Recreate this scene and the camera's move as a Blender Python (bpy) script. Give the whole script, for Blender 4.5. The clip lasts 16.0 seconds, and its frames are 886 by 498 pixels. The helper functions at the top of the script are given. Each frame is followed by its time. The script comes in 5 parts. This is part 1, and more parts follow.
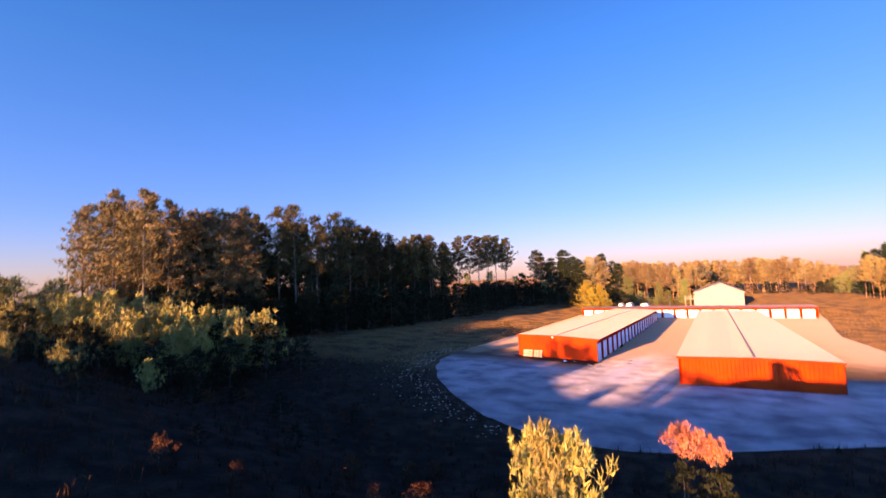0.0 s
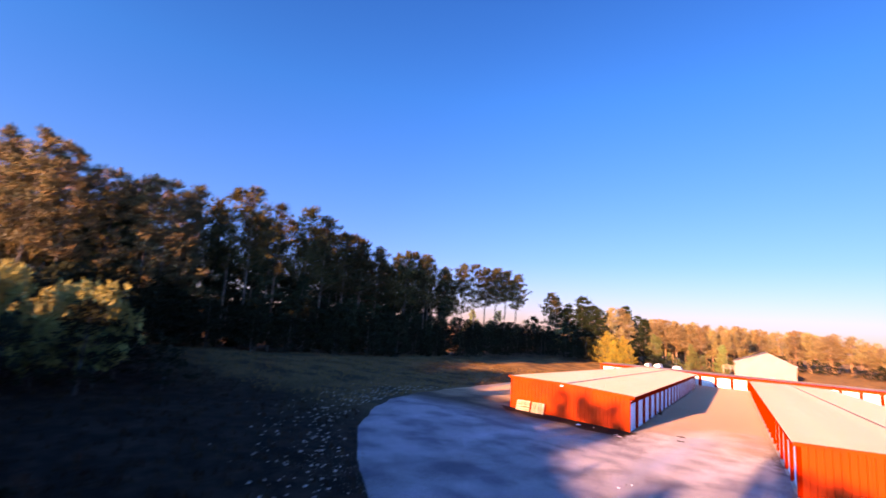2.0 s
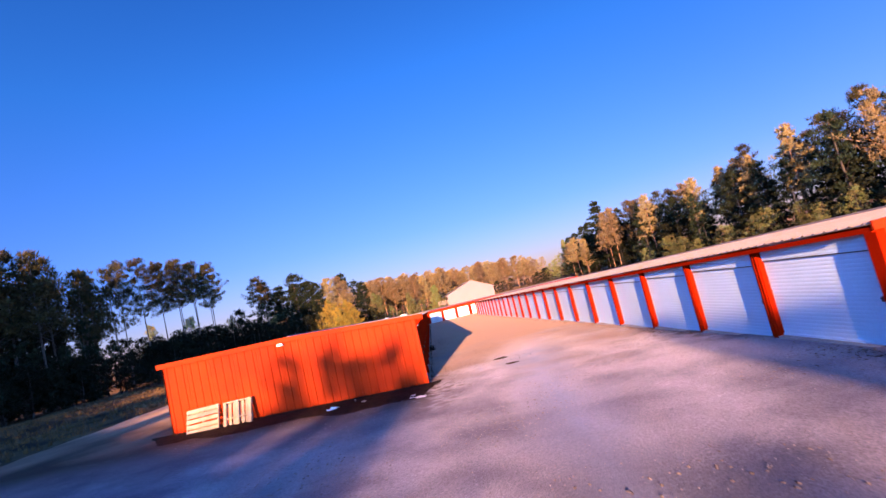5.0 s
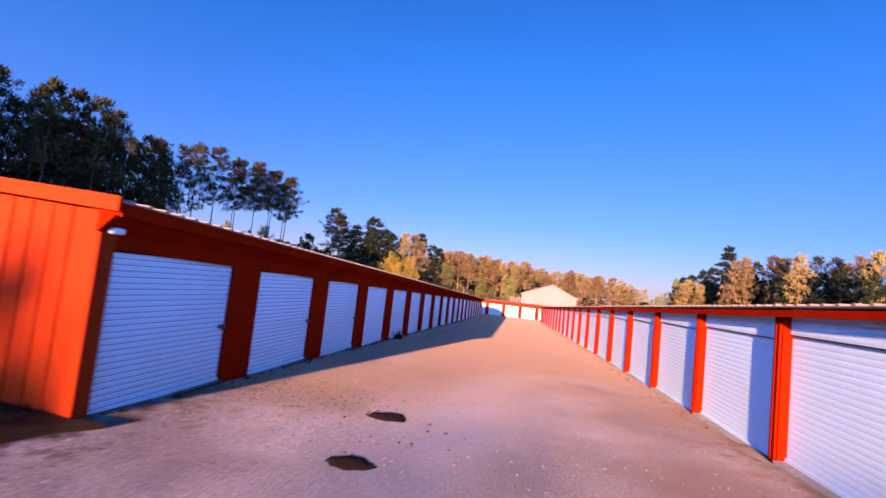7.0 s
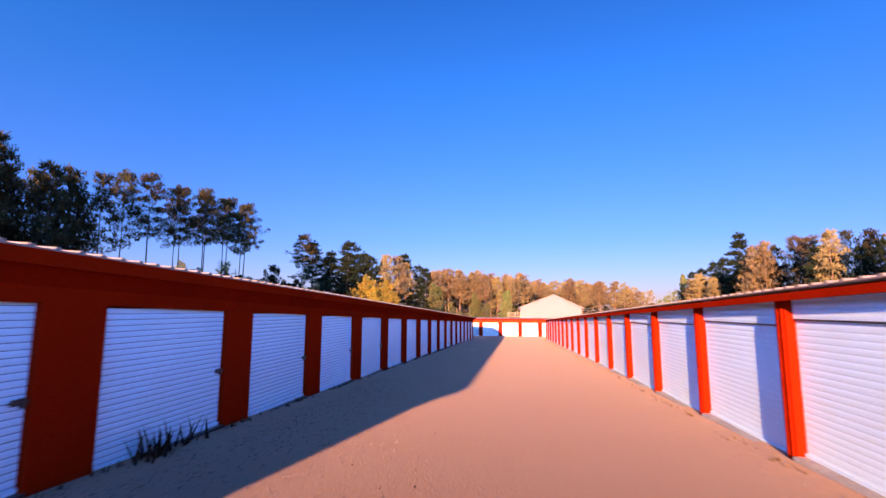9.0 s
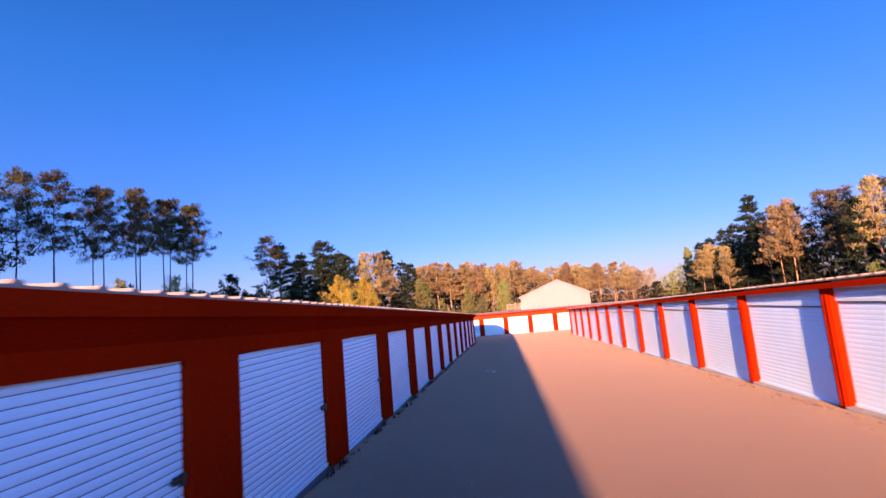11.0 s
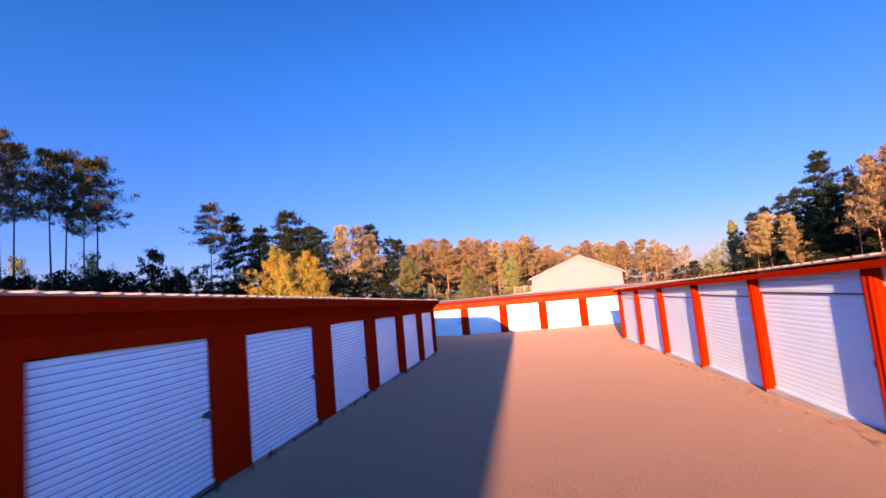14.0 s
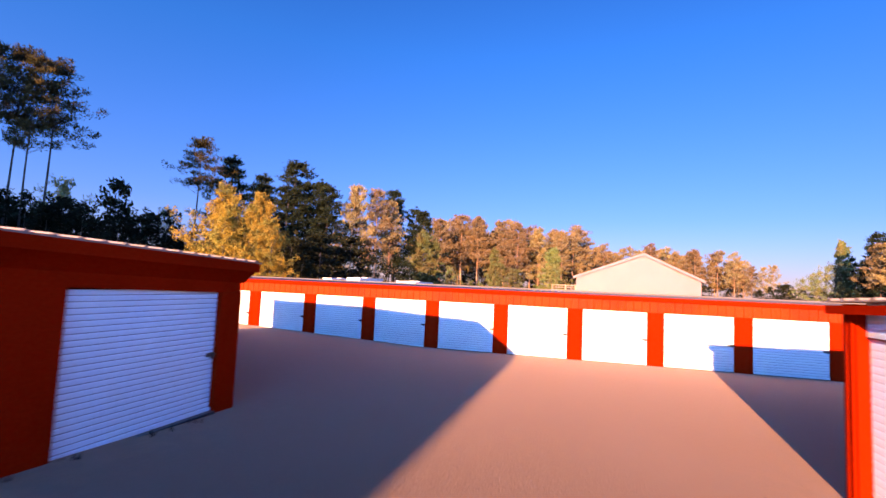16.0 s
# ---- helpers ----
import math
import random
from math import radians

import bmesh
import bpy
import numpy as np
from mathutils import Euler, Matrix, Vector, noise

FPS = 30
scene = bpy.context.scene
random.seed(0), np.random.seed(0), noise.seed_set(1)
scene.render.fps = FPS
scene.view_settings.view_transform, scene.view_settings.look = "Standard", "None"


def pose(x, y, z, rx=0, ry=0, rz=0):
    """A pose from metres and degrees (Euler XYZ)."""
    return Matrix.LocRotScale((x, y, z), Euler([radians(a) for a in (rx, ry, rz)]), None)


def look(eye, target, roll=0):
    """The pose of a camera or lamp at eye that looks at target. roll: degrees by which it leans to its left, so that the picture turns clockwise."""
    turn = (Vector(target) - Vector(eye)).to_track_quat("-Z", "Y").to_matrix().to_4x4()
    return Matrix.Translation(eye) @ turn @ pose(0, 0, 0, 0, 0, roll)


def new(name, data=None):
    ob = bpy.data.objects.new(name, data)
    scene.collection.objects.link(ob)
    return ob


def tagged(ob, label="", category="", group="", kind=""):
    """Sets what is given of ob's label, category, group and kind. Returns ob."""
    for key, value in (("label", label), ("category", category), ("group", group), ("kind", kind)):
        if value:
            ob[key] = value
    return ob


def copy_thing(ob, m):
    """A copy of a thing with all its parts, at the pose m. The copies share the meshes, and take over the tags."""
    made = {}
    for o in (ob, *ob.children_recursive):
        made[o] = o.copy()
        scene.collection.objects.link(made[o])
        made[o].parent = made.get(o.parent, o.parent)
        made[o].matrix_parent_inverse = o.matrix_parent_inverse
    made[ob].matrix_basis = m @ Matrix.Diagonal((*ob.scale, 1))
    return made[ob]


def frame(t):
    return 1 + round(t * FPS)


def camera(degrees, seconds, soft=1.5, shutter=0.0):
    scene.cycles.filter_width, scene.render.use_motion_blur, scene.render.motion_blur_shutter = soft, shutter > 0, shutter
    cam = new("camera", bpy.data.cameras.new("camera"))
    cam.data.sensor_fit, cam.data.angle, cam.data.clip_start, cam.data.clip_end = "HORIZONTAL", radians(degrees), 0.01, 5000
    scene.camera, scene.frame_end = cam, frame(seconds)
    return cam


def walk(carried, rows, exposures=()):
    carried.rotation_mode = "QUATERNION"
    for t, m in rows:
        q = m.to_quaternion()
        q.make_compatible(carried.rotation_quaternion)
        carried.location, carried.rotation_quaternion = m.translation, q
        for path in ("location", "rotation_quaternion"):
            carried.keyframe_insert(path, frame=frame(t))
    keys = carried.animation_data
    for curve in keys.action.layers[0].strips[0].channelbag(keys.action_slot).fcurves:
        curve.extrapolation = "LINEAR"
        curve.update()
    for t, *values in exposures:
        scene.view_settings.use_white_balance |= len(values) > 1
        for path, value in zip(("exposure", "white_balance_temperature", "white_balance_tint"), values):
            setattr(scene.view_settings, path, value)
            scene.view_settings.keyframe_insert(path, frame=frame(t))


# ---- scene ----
cam = camera(87.0, 16.0, soft=1.5, shutter=0.25)
PATH = [
    (0.0, 12.817, -59.694, 13.533, 93.66, 2.51, 29.83),
    (0.5, 12.607, -57.578, 13.521, 92.31, -12.03, 35.47),
    (1.0, 11.625, -54.787, 12.890, 90.85, -20.40, 40.24),
    (1.5, 9.810, -48.964, 11.885, 93.89, -15.57, 39.35),
    (2.0, 7.127, -40.658, 9.931, 99.04, -4.00, 31.55),
    (2.5, 4.418, -33.722, 8.605, 101.69, 5.83, 15.97),
    (3.0, 1.636, -30.334, 7.765, 101.96, 14.01, 5.23),
    (3.5, -0.028, -27.538, 7.617, 98.99, 16.34, -1.47),
    (4.0, -0.572, -25.091, 7.033, 96.95, 16.17, -3.47),
    (6.5, 4.376, -8.759, 4.902, 94.61, -0.94, 6.48),
    (7.0, 5.242, -5.172, 4.646, 94.38, -6.20, 8.84),
    (7.5, 5.759, -1.703, 4.359, 95.35, -6.21, 8.98),
    (8.0, 5.790, 2.055, 3.989, 96.71, -4.46, 8.75),
    (8.5, 5.777, 5.530, 3.850, 97.41, -2.46, 8.72),
    (9.0, 5.498, 9.164, 4.172, 97.36, -0.15, 8.57),
    (11.5, 2.947, 28.004, 4.089, 96.81, 6.63, 6.95),
    (12.0, 2.913, 31.864, 4.202, 96.48, 8.48, 6.59),
    (12.5, 3.026, 35.430, 3.994, 96.56, 9.10, 6.40),
    (13.0, 3.384, 39.330, 3.701, 96.16, 8.43, 6.88),
    (13.5, 3.965, 43.473, 3.639, 95.93, 7.53, 7.62),
    (14.0, 4.695, 47.610, 3.370, 95.57, 5.28, 9.16),
    (14.5, 5.271, 51.976, 3.152, 94.85, 2.57, 10.73),
    (15.0, 5.779, 56.363, 2.851, 94.34, 0.19, 12.33),
    (15.5, 6.229, 60.801, 2.944, 93.98, -1.47, 14.04),
    (16.0, 6.127, 65.242, 2.825, 94.30, -2.55, 14.98),
]
EXPOSURE = [(0.0, 2.80, 8500, 10), (1.5, 2.86, 8400, 10), (2.0, 2.88, 8150, 10), (2.5, 2.74, 7700, 10), (3.5, 2.51, 6900, 10), (7.0, 2.40, 6550, 10), (9.0, 2.50, 6600, 10), (12.0, 2.53, 6850, 10), (16.0, 2.54, 6950, 10)]
walk(cam, [(t, pose(x, y, z, rx, ry, rz)) for t, x, y, z, rx, ry, rz in PATH], EXPOSURE)

# ---- light: a low evening sun behind the camera, clear sky ----
SUN_ELEV, SUN_SIDE = 8.1, 8.7          # height, and how far it stands off the lane's axis
world = bpy.data.worlds.new("sky")
scene.world = world
world.use_nodes = True
wn = world.node_tree.nodes
sky = wn.new("ShaderNodeTexSky")
sky.sky_type = "NISHITA"
sky.sun_disc = False
sky.sun_elevation = radians(SUN_ELEV)
sky.sun_rotation = radians(180 + SUN_SIDE)
sky.air_density, sky.dust_density, sky.ozone_density = 1.0, 0.3, 3.0
wn["Background"].inputs[1].default_value = 0.042
tone = wn.new("ShaderNodeMix")                # deep, clear autumn blue above a paler rim
tone.data_type, tone.blend_type = "RGBA", "MULTIPLY"
tone.inputs[0].default_value = 1.0
where, height = wn.new("ShaderNodeTexCoord"), wn.new("ShaderNodeSeparateXYZ")
rim = wn.new("ShaderNodeValToRGB")
rim.color_ramp.elements[0].position, rim.color_ramp.elements[1].position = 0.0, 0.45
rim.color_ramp.elements[0].color, rim.color_ramp.elements[1].color = (0.52, 0.385, 0.75, 1), (0.155, 0.44, 0.95, 1)
rim.color_ramp.elements.new(0.14).color = (0.32, 0.385, 0.87, 1)
rim.color_ramp.elements.new(0.60).color = (0.125, 0.39, 0.88, 1)
rim.color_ramp.elements.new(0.75).color = (0.03, 0.10, 0.30, 1)
rim.color_ramp.elements.new(1.0).color = (0.012, 0.045, 0.16, 1)
# low sunward sky, out of view, boosted bright and pale to light shaded doors
sunward, low = wn.new("ShaderNodeMapRange"), wn.new("ShaderNodeMapRange")
sunward.inputs["From Min"].default_value, sunward.inputs["From Max"].default_value = 0.05, -0.6
low.inputs["From Min"].default_value, low.inputs["From Max"].default_value = 0.42, 0.15
glow_amount = wn.new("ShaderNodeMath")
glow_amount.operation = "MULTIPLY"
sky_boost = wn.new("ShaderNodeMix")
sky_boost.data_type, sky_boost.blend_type = "RGBA", "MIX"
sky_boost.inputs[6].default_value, sky_boost.inputs[7].default_value = (1, 1, 1, 1), (4.4, 6.6, 7.6, 1)
bright = wn.new("ShaderNodeMix")
bright.data_type, bright.blend_type = "RGBA", "MULTIPLY"
bright.inputs[0].default_value = 1.0
up = wn.new("ShaderNodeVectorMath")
up.operation = "SCALE"
up.inputs["Scale"].default_value = 1.56
side = wn.new("ShaderNodeMapRange")
side.inputs["From Min"].default_value, side.inputs["From Max"].default_value = 0.75, 0.0
broad = wn.new("ShaderNodeMix")
broad.data_type, broad.blend_type = "RGBA", "MIX"
broad.inputs[6].default_value, broad.inputs[7].default_value = (1, 1, 1, 1), (1.36, 1.33, 1.25, 1)
wide_sky = wn.new("ShaderNodeMix")
wide_sky.data_type, wide_sky.blend_type = "RGBA", "MULTIPLY"
wide_sky.inputs[0].default_value = 1.0
for a, b in ((where.outputs["Generated"], height.inputs[0]), (height.outputs["Z"], rim.inputs[0]), (rim.outputs[0], up.inputs[0]), (up.outputs[0], tone.inputs[7]),
             (sky.outputs[0], tone.inputs[6]), (height.outputs["Y"], sunward.inputs[0]), (height.outputs["Z"], low.inputs[0]), (sunward.outputs[0], glow_amount.inputs[0]),
             (low.outputs[0], glow_amount.inputs[1]), (glow_amount.outputs[0], sky_boost.inputs[0]), (tone.outputs[2], bright.inputs[6]), (sky_boost.outputs[2], bright.inputs[7]),
             (height.outputs["Y"], side.inputs[0]), (side.outputs[0], broad.inputs[0]), (bright.outputs[2], wide_sky.inputs[6]), (broad.outputs[2], wide_sky.inputs[7]),
             (wide_sky.outputs[2], wn["Background"].inputs[0])):
    world.node_tree.links.new(a, b)
sun_data = bpy.data.lights.new("sun", "SUN")
sun_data.energy, sun_data.angle, sun_data.color = 4.7, radians(0.53), (1.0, 0.53, 0.28)
sun = new("sun", sun_data)
sun_dir = Vector((math.sin(radians(SUN_SIDE)) * math.cos(radians(SUN_ELEV)), math.cos(radians(SUN_SIDE)) * math.cos(radians(SUN_ELEV)), -math.sin(radians(SUN_ELEV))))
sun.matrix_world = look((-40, -200, 60), Vector((-40, -200, 60)) + sun_dir * 10)


# ---- materials ----
def material(name, color, rough=0.7, metal=0.0, vary=0.15, scale=3.0, fine=60.0, bump=0.1, second=None, mix_lo=0.45, mix_hi=0.6, random=0.0, spec=0.5, dist=0.02, chalky=0.0):
    """Base colour with stains at one scale and grain at another, and fine relief."""
    m = bpy.data.materials.new(name)
    m.use_nodes = True
    nt = m.node_tree
    n, l = nt.nodes, nt.links
    b = n["Principled BSDF"]
    b.inputs["Roughness"].default_value, b.inputs["Metallic"].default_value = rough, metal
    b.inputs["Specular IOR Level"].default_value = spec
    b.inputs["Diffuse Roughness"].default_value = chalky
    tc = n.new("ShaderNodeTexCoord")
    big = n.new("ShaderNodeTexNoise")
    big.inputs["Scale"].default_value, big.inputs["Detail"].default_value = scale, 6
    small = n.new("ShaderNodeTexNoise")
    small.inputs["Scale"].default_value, small.inputs["Detail"].default_value = fine, 3
    for t in (big, small):
        l.new(tc.outputs["Object"], t.inputs["Vector"])
    ramp = n.new("ShaderNodeMapRange")
    ramp.inputs["From Min"].default_value, ramp.inputs["From Max"].default_value = mix_lo, mix_hi
    l.new(big.outputs[0], ramp.inputs[0])
    mixc = n.new("ShaderNodeMix")
    mixc.data_type = "RGBA"
    mixc.inputs[6].default_value = (*color, 1)
    mixc.inputs[7].default_value = (*(second or [c * (1 - vary) for c in color]), 1)
    l.new(ramp.outputs[0], mixc.inputs[0])
    hsv = n.new("ShaderNodeHueSaturation")
    l.new(mixc.outputs[2], hsv.inputs["Color"])
    val = n.new("ShaderNodeMapRange")
    val.inputs["From Min"].default_value, val.inputs["From Max"].default_value = 0.3, 0.7
    val.inputs["To Min"].default_value, val.inputs["To Max"].default_value = 1 - vary, 1 + vary
    l.new(small.outputs[0], val.inputs[0])
    if random:
        info = n.new("ShaderNodeObjectInfo")
        rnd = n.new("ShaderNodeMapRange")
        rnd.inputs["To Min"].default_value, rnd.inputs["To Max"].default_value = 1 - random, 1 + random
        l.new(info.outputs["Random"], rnd.inputs[0])
        mul = n.new("ShaderNodeMath")
        mul.operation = "MULTIPLY"
        l.new(val.outputs[0], mul.inputs[0])
        l.new(rnd.outputs[0], mul.inputs[1])
        l.new(mul.outputs[0], hsv.inputs["Value"])
        hue = n.new("ShaderNodeMapRange")
        hue.inputs["To Min"].default_value, hue.inputs["To Max"].default_value = 0.5 - random * 0.06, 0.5 + random * 0.06
        l.new(info.outputs["Random"], hue.inputs[0])
        l.new(hue.outputs[0], hsv.inputs["Hue"])
    else:
        l.new(val.outputs[0], hsv.inputs["Value"])
    l.new(hsv.outputs[0], b.inputs["Base Color"])
    if bump:
        bp = n.new("ShaderNodeBump")
        bp.inputs["Strength"].default_value, bp.inputs["Distance"].default_value = bump, dist
        l.new(small.outputs[0], bp.inputs["Height"])
        l.new(bp.outputs[0], b.inputs["Normal"])
    return m


RED = material("red_siding", (0.30, 0.025, 0.003), 0.6, 0.0, 0.12, 0.5, 30, 0.05, second=(0.24, 0.018, 0.003), spec=0.05)
REDTRIM = material("red_trim", (0.245, 0.010, 0.0015), 0.75, 0.0, 0.12, 0.8, 30, 0.05, spec=0.0)
WHITE = material("white_steel_door", (0.535, 0.73, 0.89), 0.46, 0.0, 0.05, 0.7, 25, 0.03, random=0.04)
# door colour toned down for the far doors, which full sun would wash out
SUNDOOR = material("cream_steel_door", (0.54, 0.61, 0.61), 0.5, 0.0, 0.05, 0.7, 25, 0.03, random=0.04)
# dark strip colour, painted in for the shade of the door grooves
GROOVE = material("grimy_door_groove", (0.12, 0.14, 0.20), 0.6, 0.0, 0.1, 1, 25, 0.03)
ROOF = material("galvanised_roof", (0.21, 0.172, 0.155), 0.55, 0.05, 0.10, 0.25, 12, 0.04)
DARK = material("dark_latch", (0.03, 0.03, 0.035), 0.4, 0.4, 0.1, 2, 30, 0.05)
CONC = material("concrete_strip", (0.34, 0.32, 0.30), 0.85, 0.0, 0.2, 0.8, 30, 0.3)
TAN = material("beige_siding", (0.165, 0.112, 0.115), 0.6, 0.0, 0.06, 0.3, 15, 0.05)
TANROOF = material("brown_shingles", (0.20, 0.16, 0.13), 0.85, 0.0, 0.2, 0.6, 20, 0.3)
WOOD = material("weathered_pallet_wood", (0.27, 0.21, 0.155), 0.8, 0.0, 0.25, 2, 40, 0.3, random=0.2)
GALV = material("white_plastic_sheet", (0.7, 0.7, 0.72), 0.5, 0.0, 0.1, 2, 20, 0.1)
BARK = material("pine_bark", (0.22, 0.12, 0.07), 0.9, 0.0, 0.35, 1.5, 14, 0.5, second=(0.30, 0.15, 0.08), random=0.25)
GREYBARK = material("grey_bark", (0.05, 0.040, 0.033), 0.9, 0.0, 0.3, 1.5, 14, 0.5, random=0.2)


# ---- ground heights ----
def smooth(a, b, v):
    k = min(1.0, max(0.0, (v - a) / (b - a)))
    return k * k * (3 - 2 * k)


def lot_z(x, y):
    s = min(max(y, -60.0), 90.0)
    return 0.29 + 0.0297 * (73.2 - s) + 0.043 * min(max(-x, 0.0), 14.0)


EDGE = [(-31.5, 7.0), (-30.5, 2.5), (-28.0, -2.5), (-24.0, -7.2), (-18.0, -12.6), (-13.0, -16.0), (-7.0, -18.4), (0.0, -20.0), (30.0, -20.8), (125.0, -26.0)]
EDGE_R = [(-31.5, 7.0), (-30.5, 10.5), (-28.5, 14.0), (-25.0, 20.0), (-20.0, 29.0), (-15.0, 36.0), (-8.0, 40.0), (0.0, 37.0), (15.0, 32.0), (40.0, 31.0), (80.0, 36.0), (125.0, 40.0)]


def along(table, y):
    for (a, u), (b, v) in zip(table, table[1:]):
        if y <= b:
            return u + (v - u) * max(0.0, (y - a) / (b - a))
    return table[-1][1]


def land_z(x, y):
    z = lot_z(x, y)
    hill = smooth(-34, -62, y) * (4.5 + 2.3 * smooth(2.5, 8, x)) * (1 - smooth(20, 70, x) * 0.5)          # the bank that the flight starts over
    left = smooth(-22, -50, x) * (0.6 + 1.6 * smooth(30, -40, y)) + smooth(0, -28, x) * (1 - smooth(-32, -48, x)) * smooth(-30, -50, y) * 3.2
    out = 1.0 if y < -32 else smooth(0.5, 6.0, max(along(EDGE, y) - x, x - along(EDGE_R, y)))
    return z + hill + left + out * (0.35 * noise.noise((x * 0.09, y * 0.09, 0)) + 0.12 * noise.noise((x * 0.4, y * 0.4, 3)))


# ---- building blocks ----
def mesh_of(name, verts, faces, mats, slots=None, smooth_faces=False):
    me = bpy.data.meshes.new(name)
    me.from_pydata(verts, [], faces)
    for m in mats:
        me.materials.append(m)
    if slots is not None:
        me.polygons.foreach_set("material_index", slots)
    if smooth_faces:
        me.polygons.foreach_set("use_smooth", [True] * len(me.polygons))
    me.update()
    return me


def child(name, me, parent, m=None, label=""):
    ob = new(name, me)
    ob.parent = parent
    if m is not None:
        ob.matrix_basis = m
    return tagged(ob, label)


def box_verts(x0, x1, y0, y1, z0, z1):
    v = [(x, y, z) for z in (z0, z1) for y in (y0, y1) for x in (x0, x1)]
    f = [(0, 2, 3, 1), (4, 5, 7, 6), (0, 1, 5, 4), (2, 6, 7, 3), (0, 4, 6, 2), (1, 3, 7, 5)]
    return v, f


def box_mesh(name, x0, x1, y0, y1, z0, z1, mat, bevel=0.0):
    v, f = box_verts(x0, x1, y0, y1, z0, z1)
    if not bevel:
        return mesh_of(name, v, f, [mat])
    bm = bmesh.new()
    vs = [bm.verts.new(p) for p in v]
    for q in f:
        bm.faces.new([vs[i] for i in q])
    bmesh.ops.bevel(bm, geom=bm.edges[:], offset=bevel, segments=1, affect="EDGES")
    me = bpy.data.meshes.new(name)
    bm.to_mesh(me)
    bm.free()
    me.materials.append(mat)
    return me


def ribbed_strip(name, a, b, top, bottom, out, mat, step=0.305, rib=0.06, deep=0.028, thick=0.05):
    """Vertical-ribbed steel siding from a to b (x, y), between the heights top(s) and bottom(s); out: the side that it faces."""
    a, b, out = Vector(a), Vector(b), Vector(out)
    length = (b - a).length
    way = (b - a) / length
    cuts = [(0.0, 0.0)]
    s = step * 0.5
    while s + rib < length:
        cuts += [(s - rib * 0.5, 0.0), (s - rib * 0.25, deep), (s + rib * 0.25, deep), (s + rib * 0.5, 0.0)]
        s += step
    cuts.append((length, 0.0))
    verts, faces = [], []
    for s, d in cuts:
        p = a + way * s + out * d
        q = a + way * s - out * thick
        verts += [(p.x, p.y, bottom(s)), (p.x, p.y, top(s)), (q.x, q.y, top(s)), (q.x, q.y, bottom(s))]
    for i in range(len(cuts) - 1):
        k, n = 4 * i, 4 * (i + 1)
        faces += [(k, n, n + 1, k + 1), (k + 1, n + 1, n + 2, k + 2), (k + 2, n + 2, n + 3, k + 3), (k + 3, n + 3, n, k)]
    faces += [(0, 1, 2, 3), (4 * len(cuts) - 1, 4 * len(cuts) - 2, 4 * len(cuts) - 3, 4 * len(cuts) - 4)]
    return mesh_of(name, verts, faces, [mat])


def roller_door_mesh(name, width, height, slats, soft=False, paint=WHITE):
    """A corrugated roll-up curtain in the plane x = 0 that faces +x, from y = 0 to width, with a bottom bar."""
    verts, faces, slots = [], [], []
    pitch = height / slats
    prof, deep = [], 0.3 if soft else 0.42
    for i in range(slats):
        z = i * pitch
        # slot 1 colours each groove dark, as shade between the slats
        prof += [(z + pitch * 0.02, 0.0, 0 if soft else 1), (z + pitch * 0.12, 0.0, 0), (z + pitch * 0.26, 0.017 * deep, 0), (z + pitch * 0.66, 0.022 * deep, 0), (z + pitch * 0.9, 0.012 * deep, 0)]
    prof.append((height, 0.0, 0))
    for z, d, k in prof:
        verts += [(d, 0.0, z), (d, width, z)]
    for i in range(len(prof) - 1):
        faces.append((2 * i, 2 * i + 1, 2 * i + 3, 2 * i + 2))
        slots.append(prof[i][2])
    n = len(verts)
    bv, bf = box_verts(0.0, 0.035, 0.0, width, 0.0, 0.07)
    verts += bv
    faces += [tuple(n + i for i in f) for f in bf]
    slots += [0] * 6
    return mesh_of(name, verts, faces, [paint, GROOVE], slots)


def latch_mesh():
    bm = bmesh.new()
    for sx, sy, sz, x, y, z in ((0.03, 0.16, 0.07, 0.035, 0, 0), (0.045, 0.05, 0.11, 0.05, 0.03, -0.01), (0.02, 0.22, 0.025, 0.05, -0.02, 0.0)):
        r = bmesh.ops.create_cube(bm, size=1.0)
        bmesh.ops.transform(bm, matrix=pose(x, y, z) @ Matrix.Diagonal((sx, sy, sz, 1)), verts=r["verts"])
    me = bpy.data.meshes.new("latch")
    bm.to_mesh(me)
    bm.free()
    me.materials.append(DARK)
    return me


LATCH = latch_mesh()


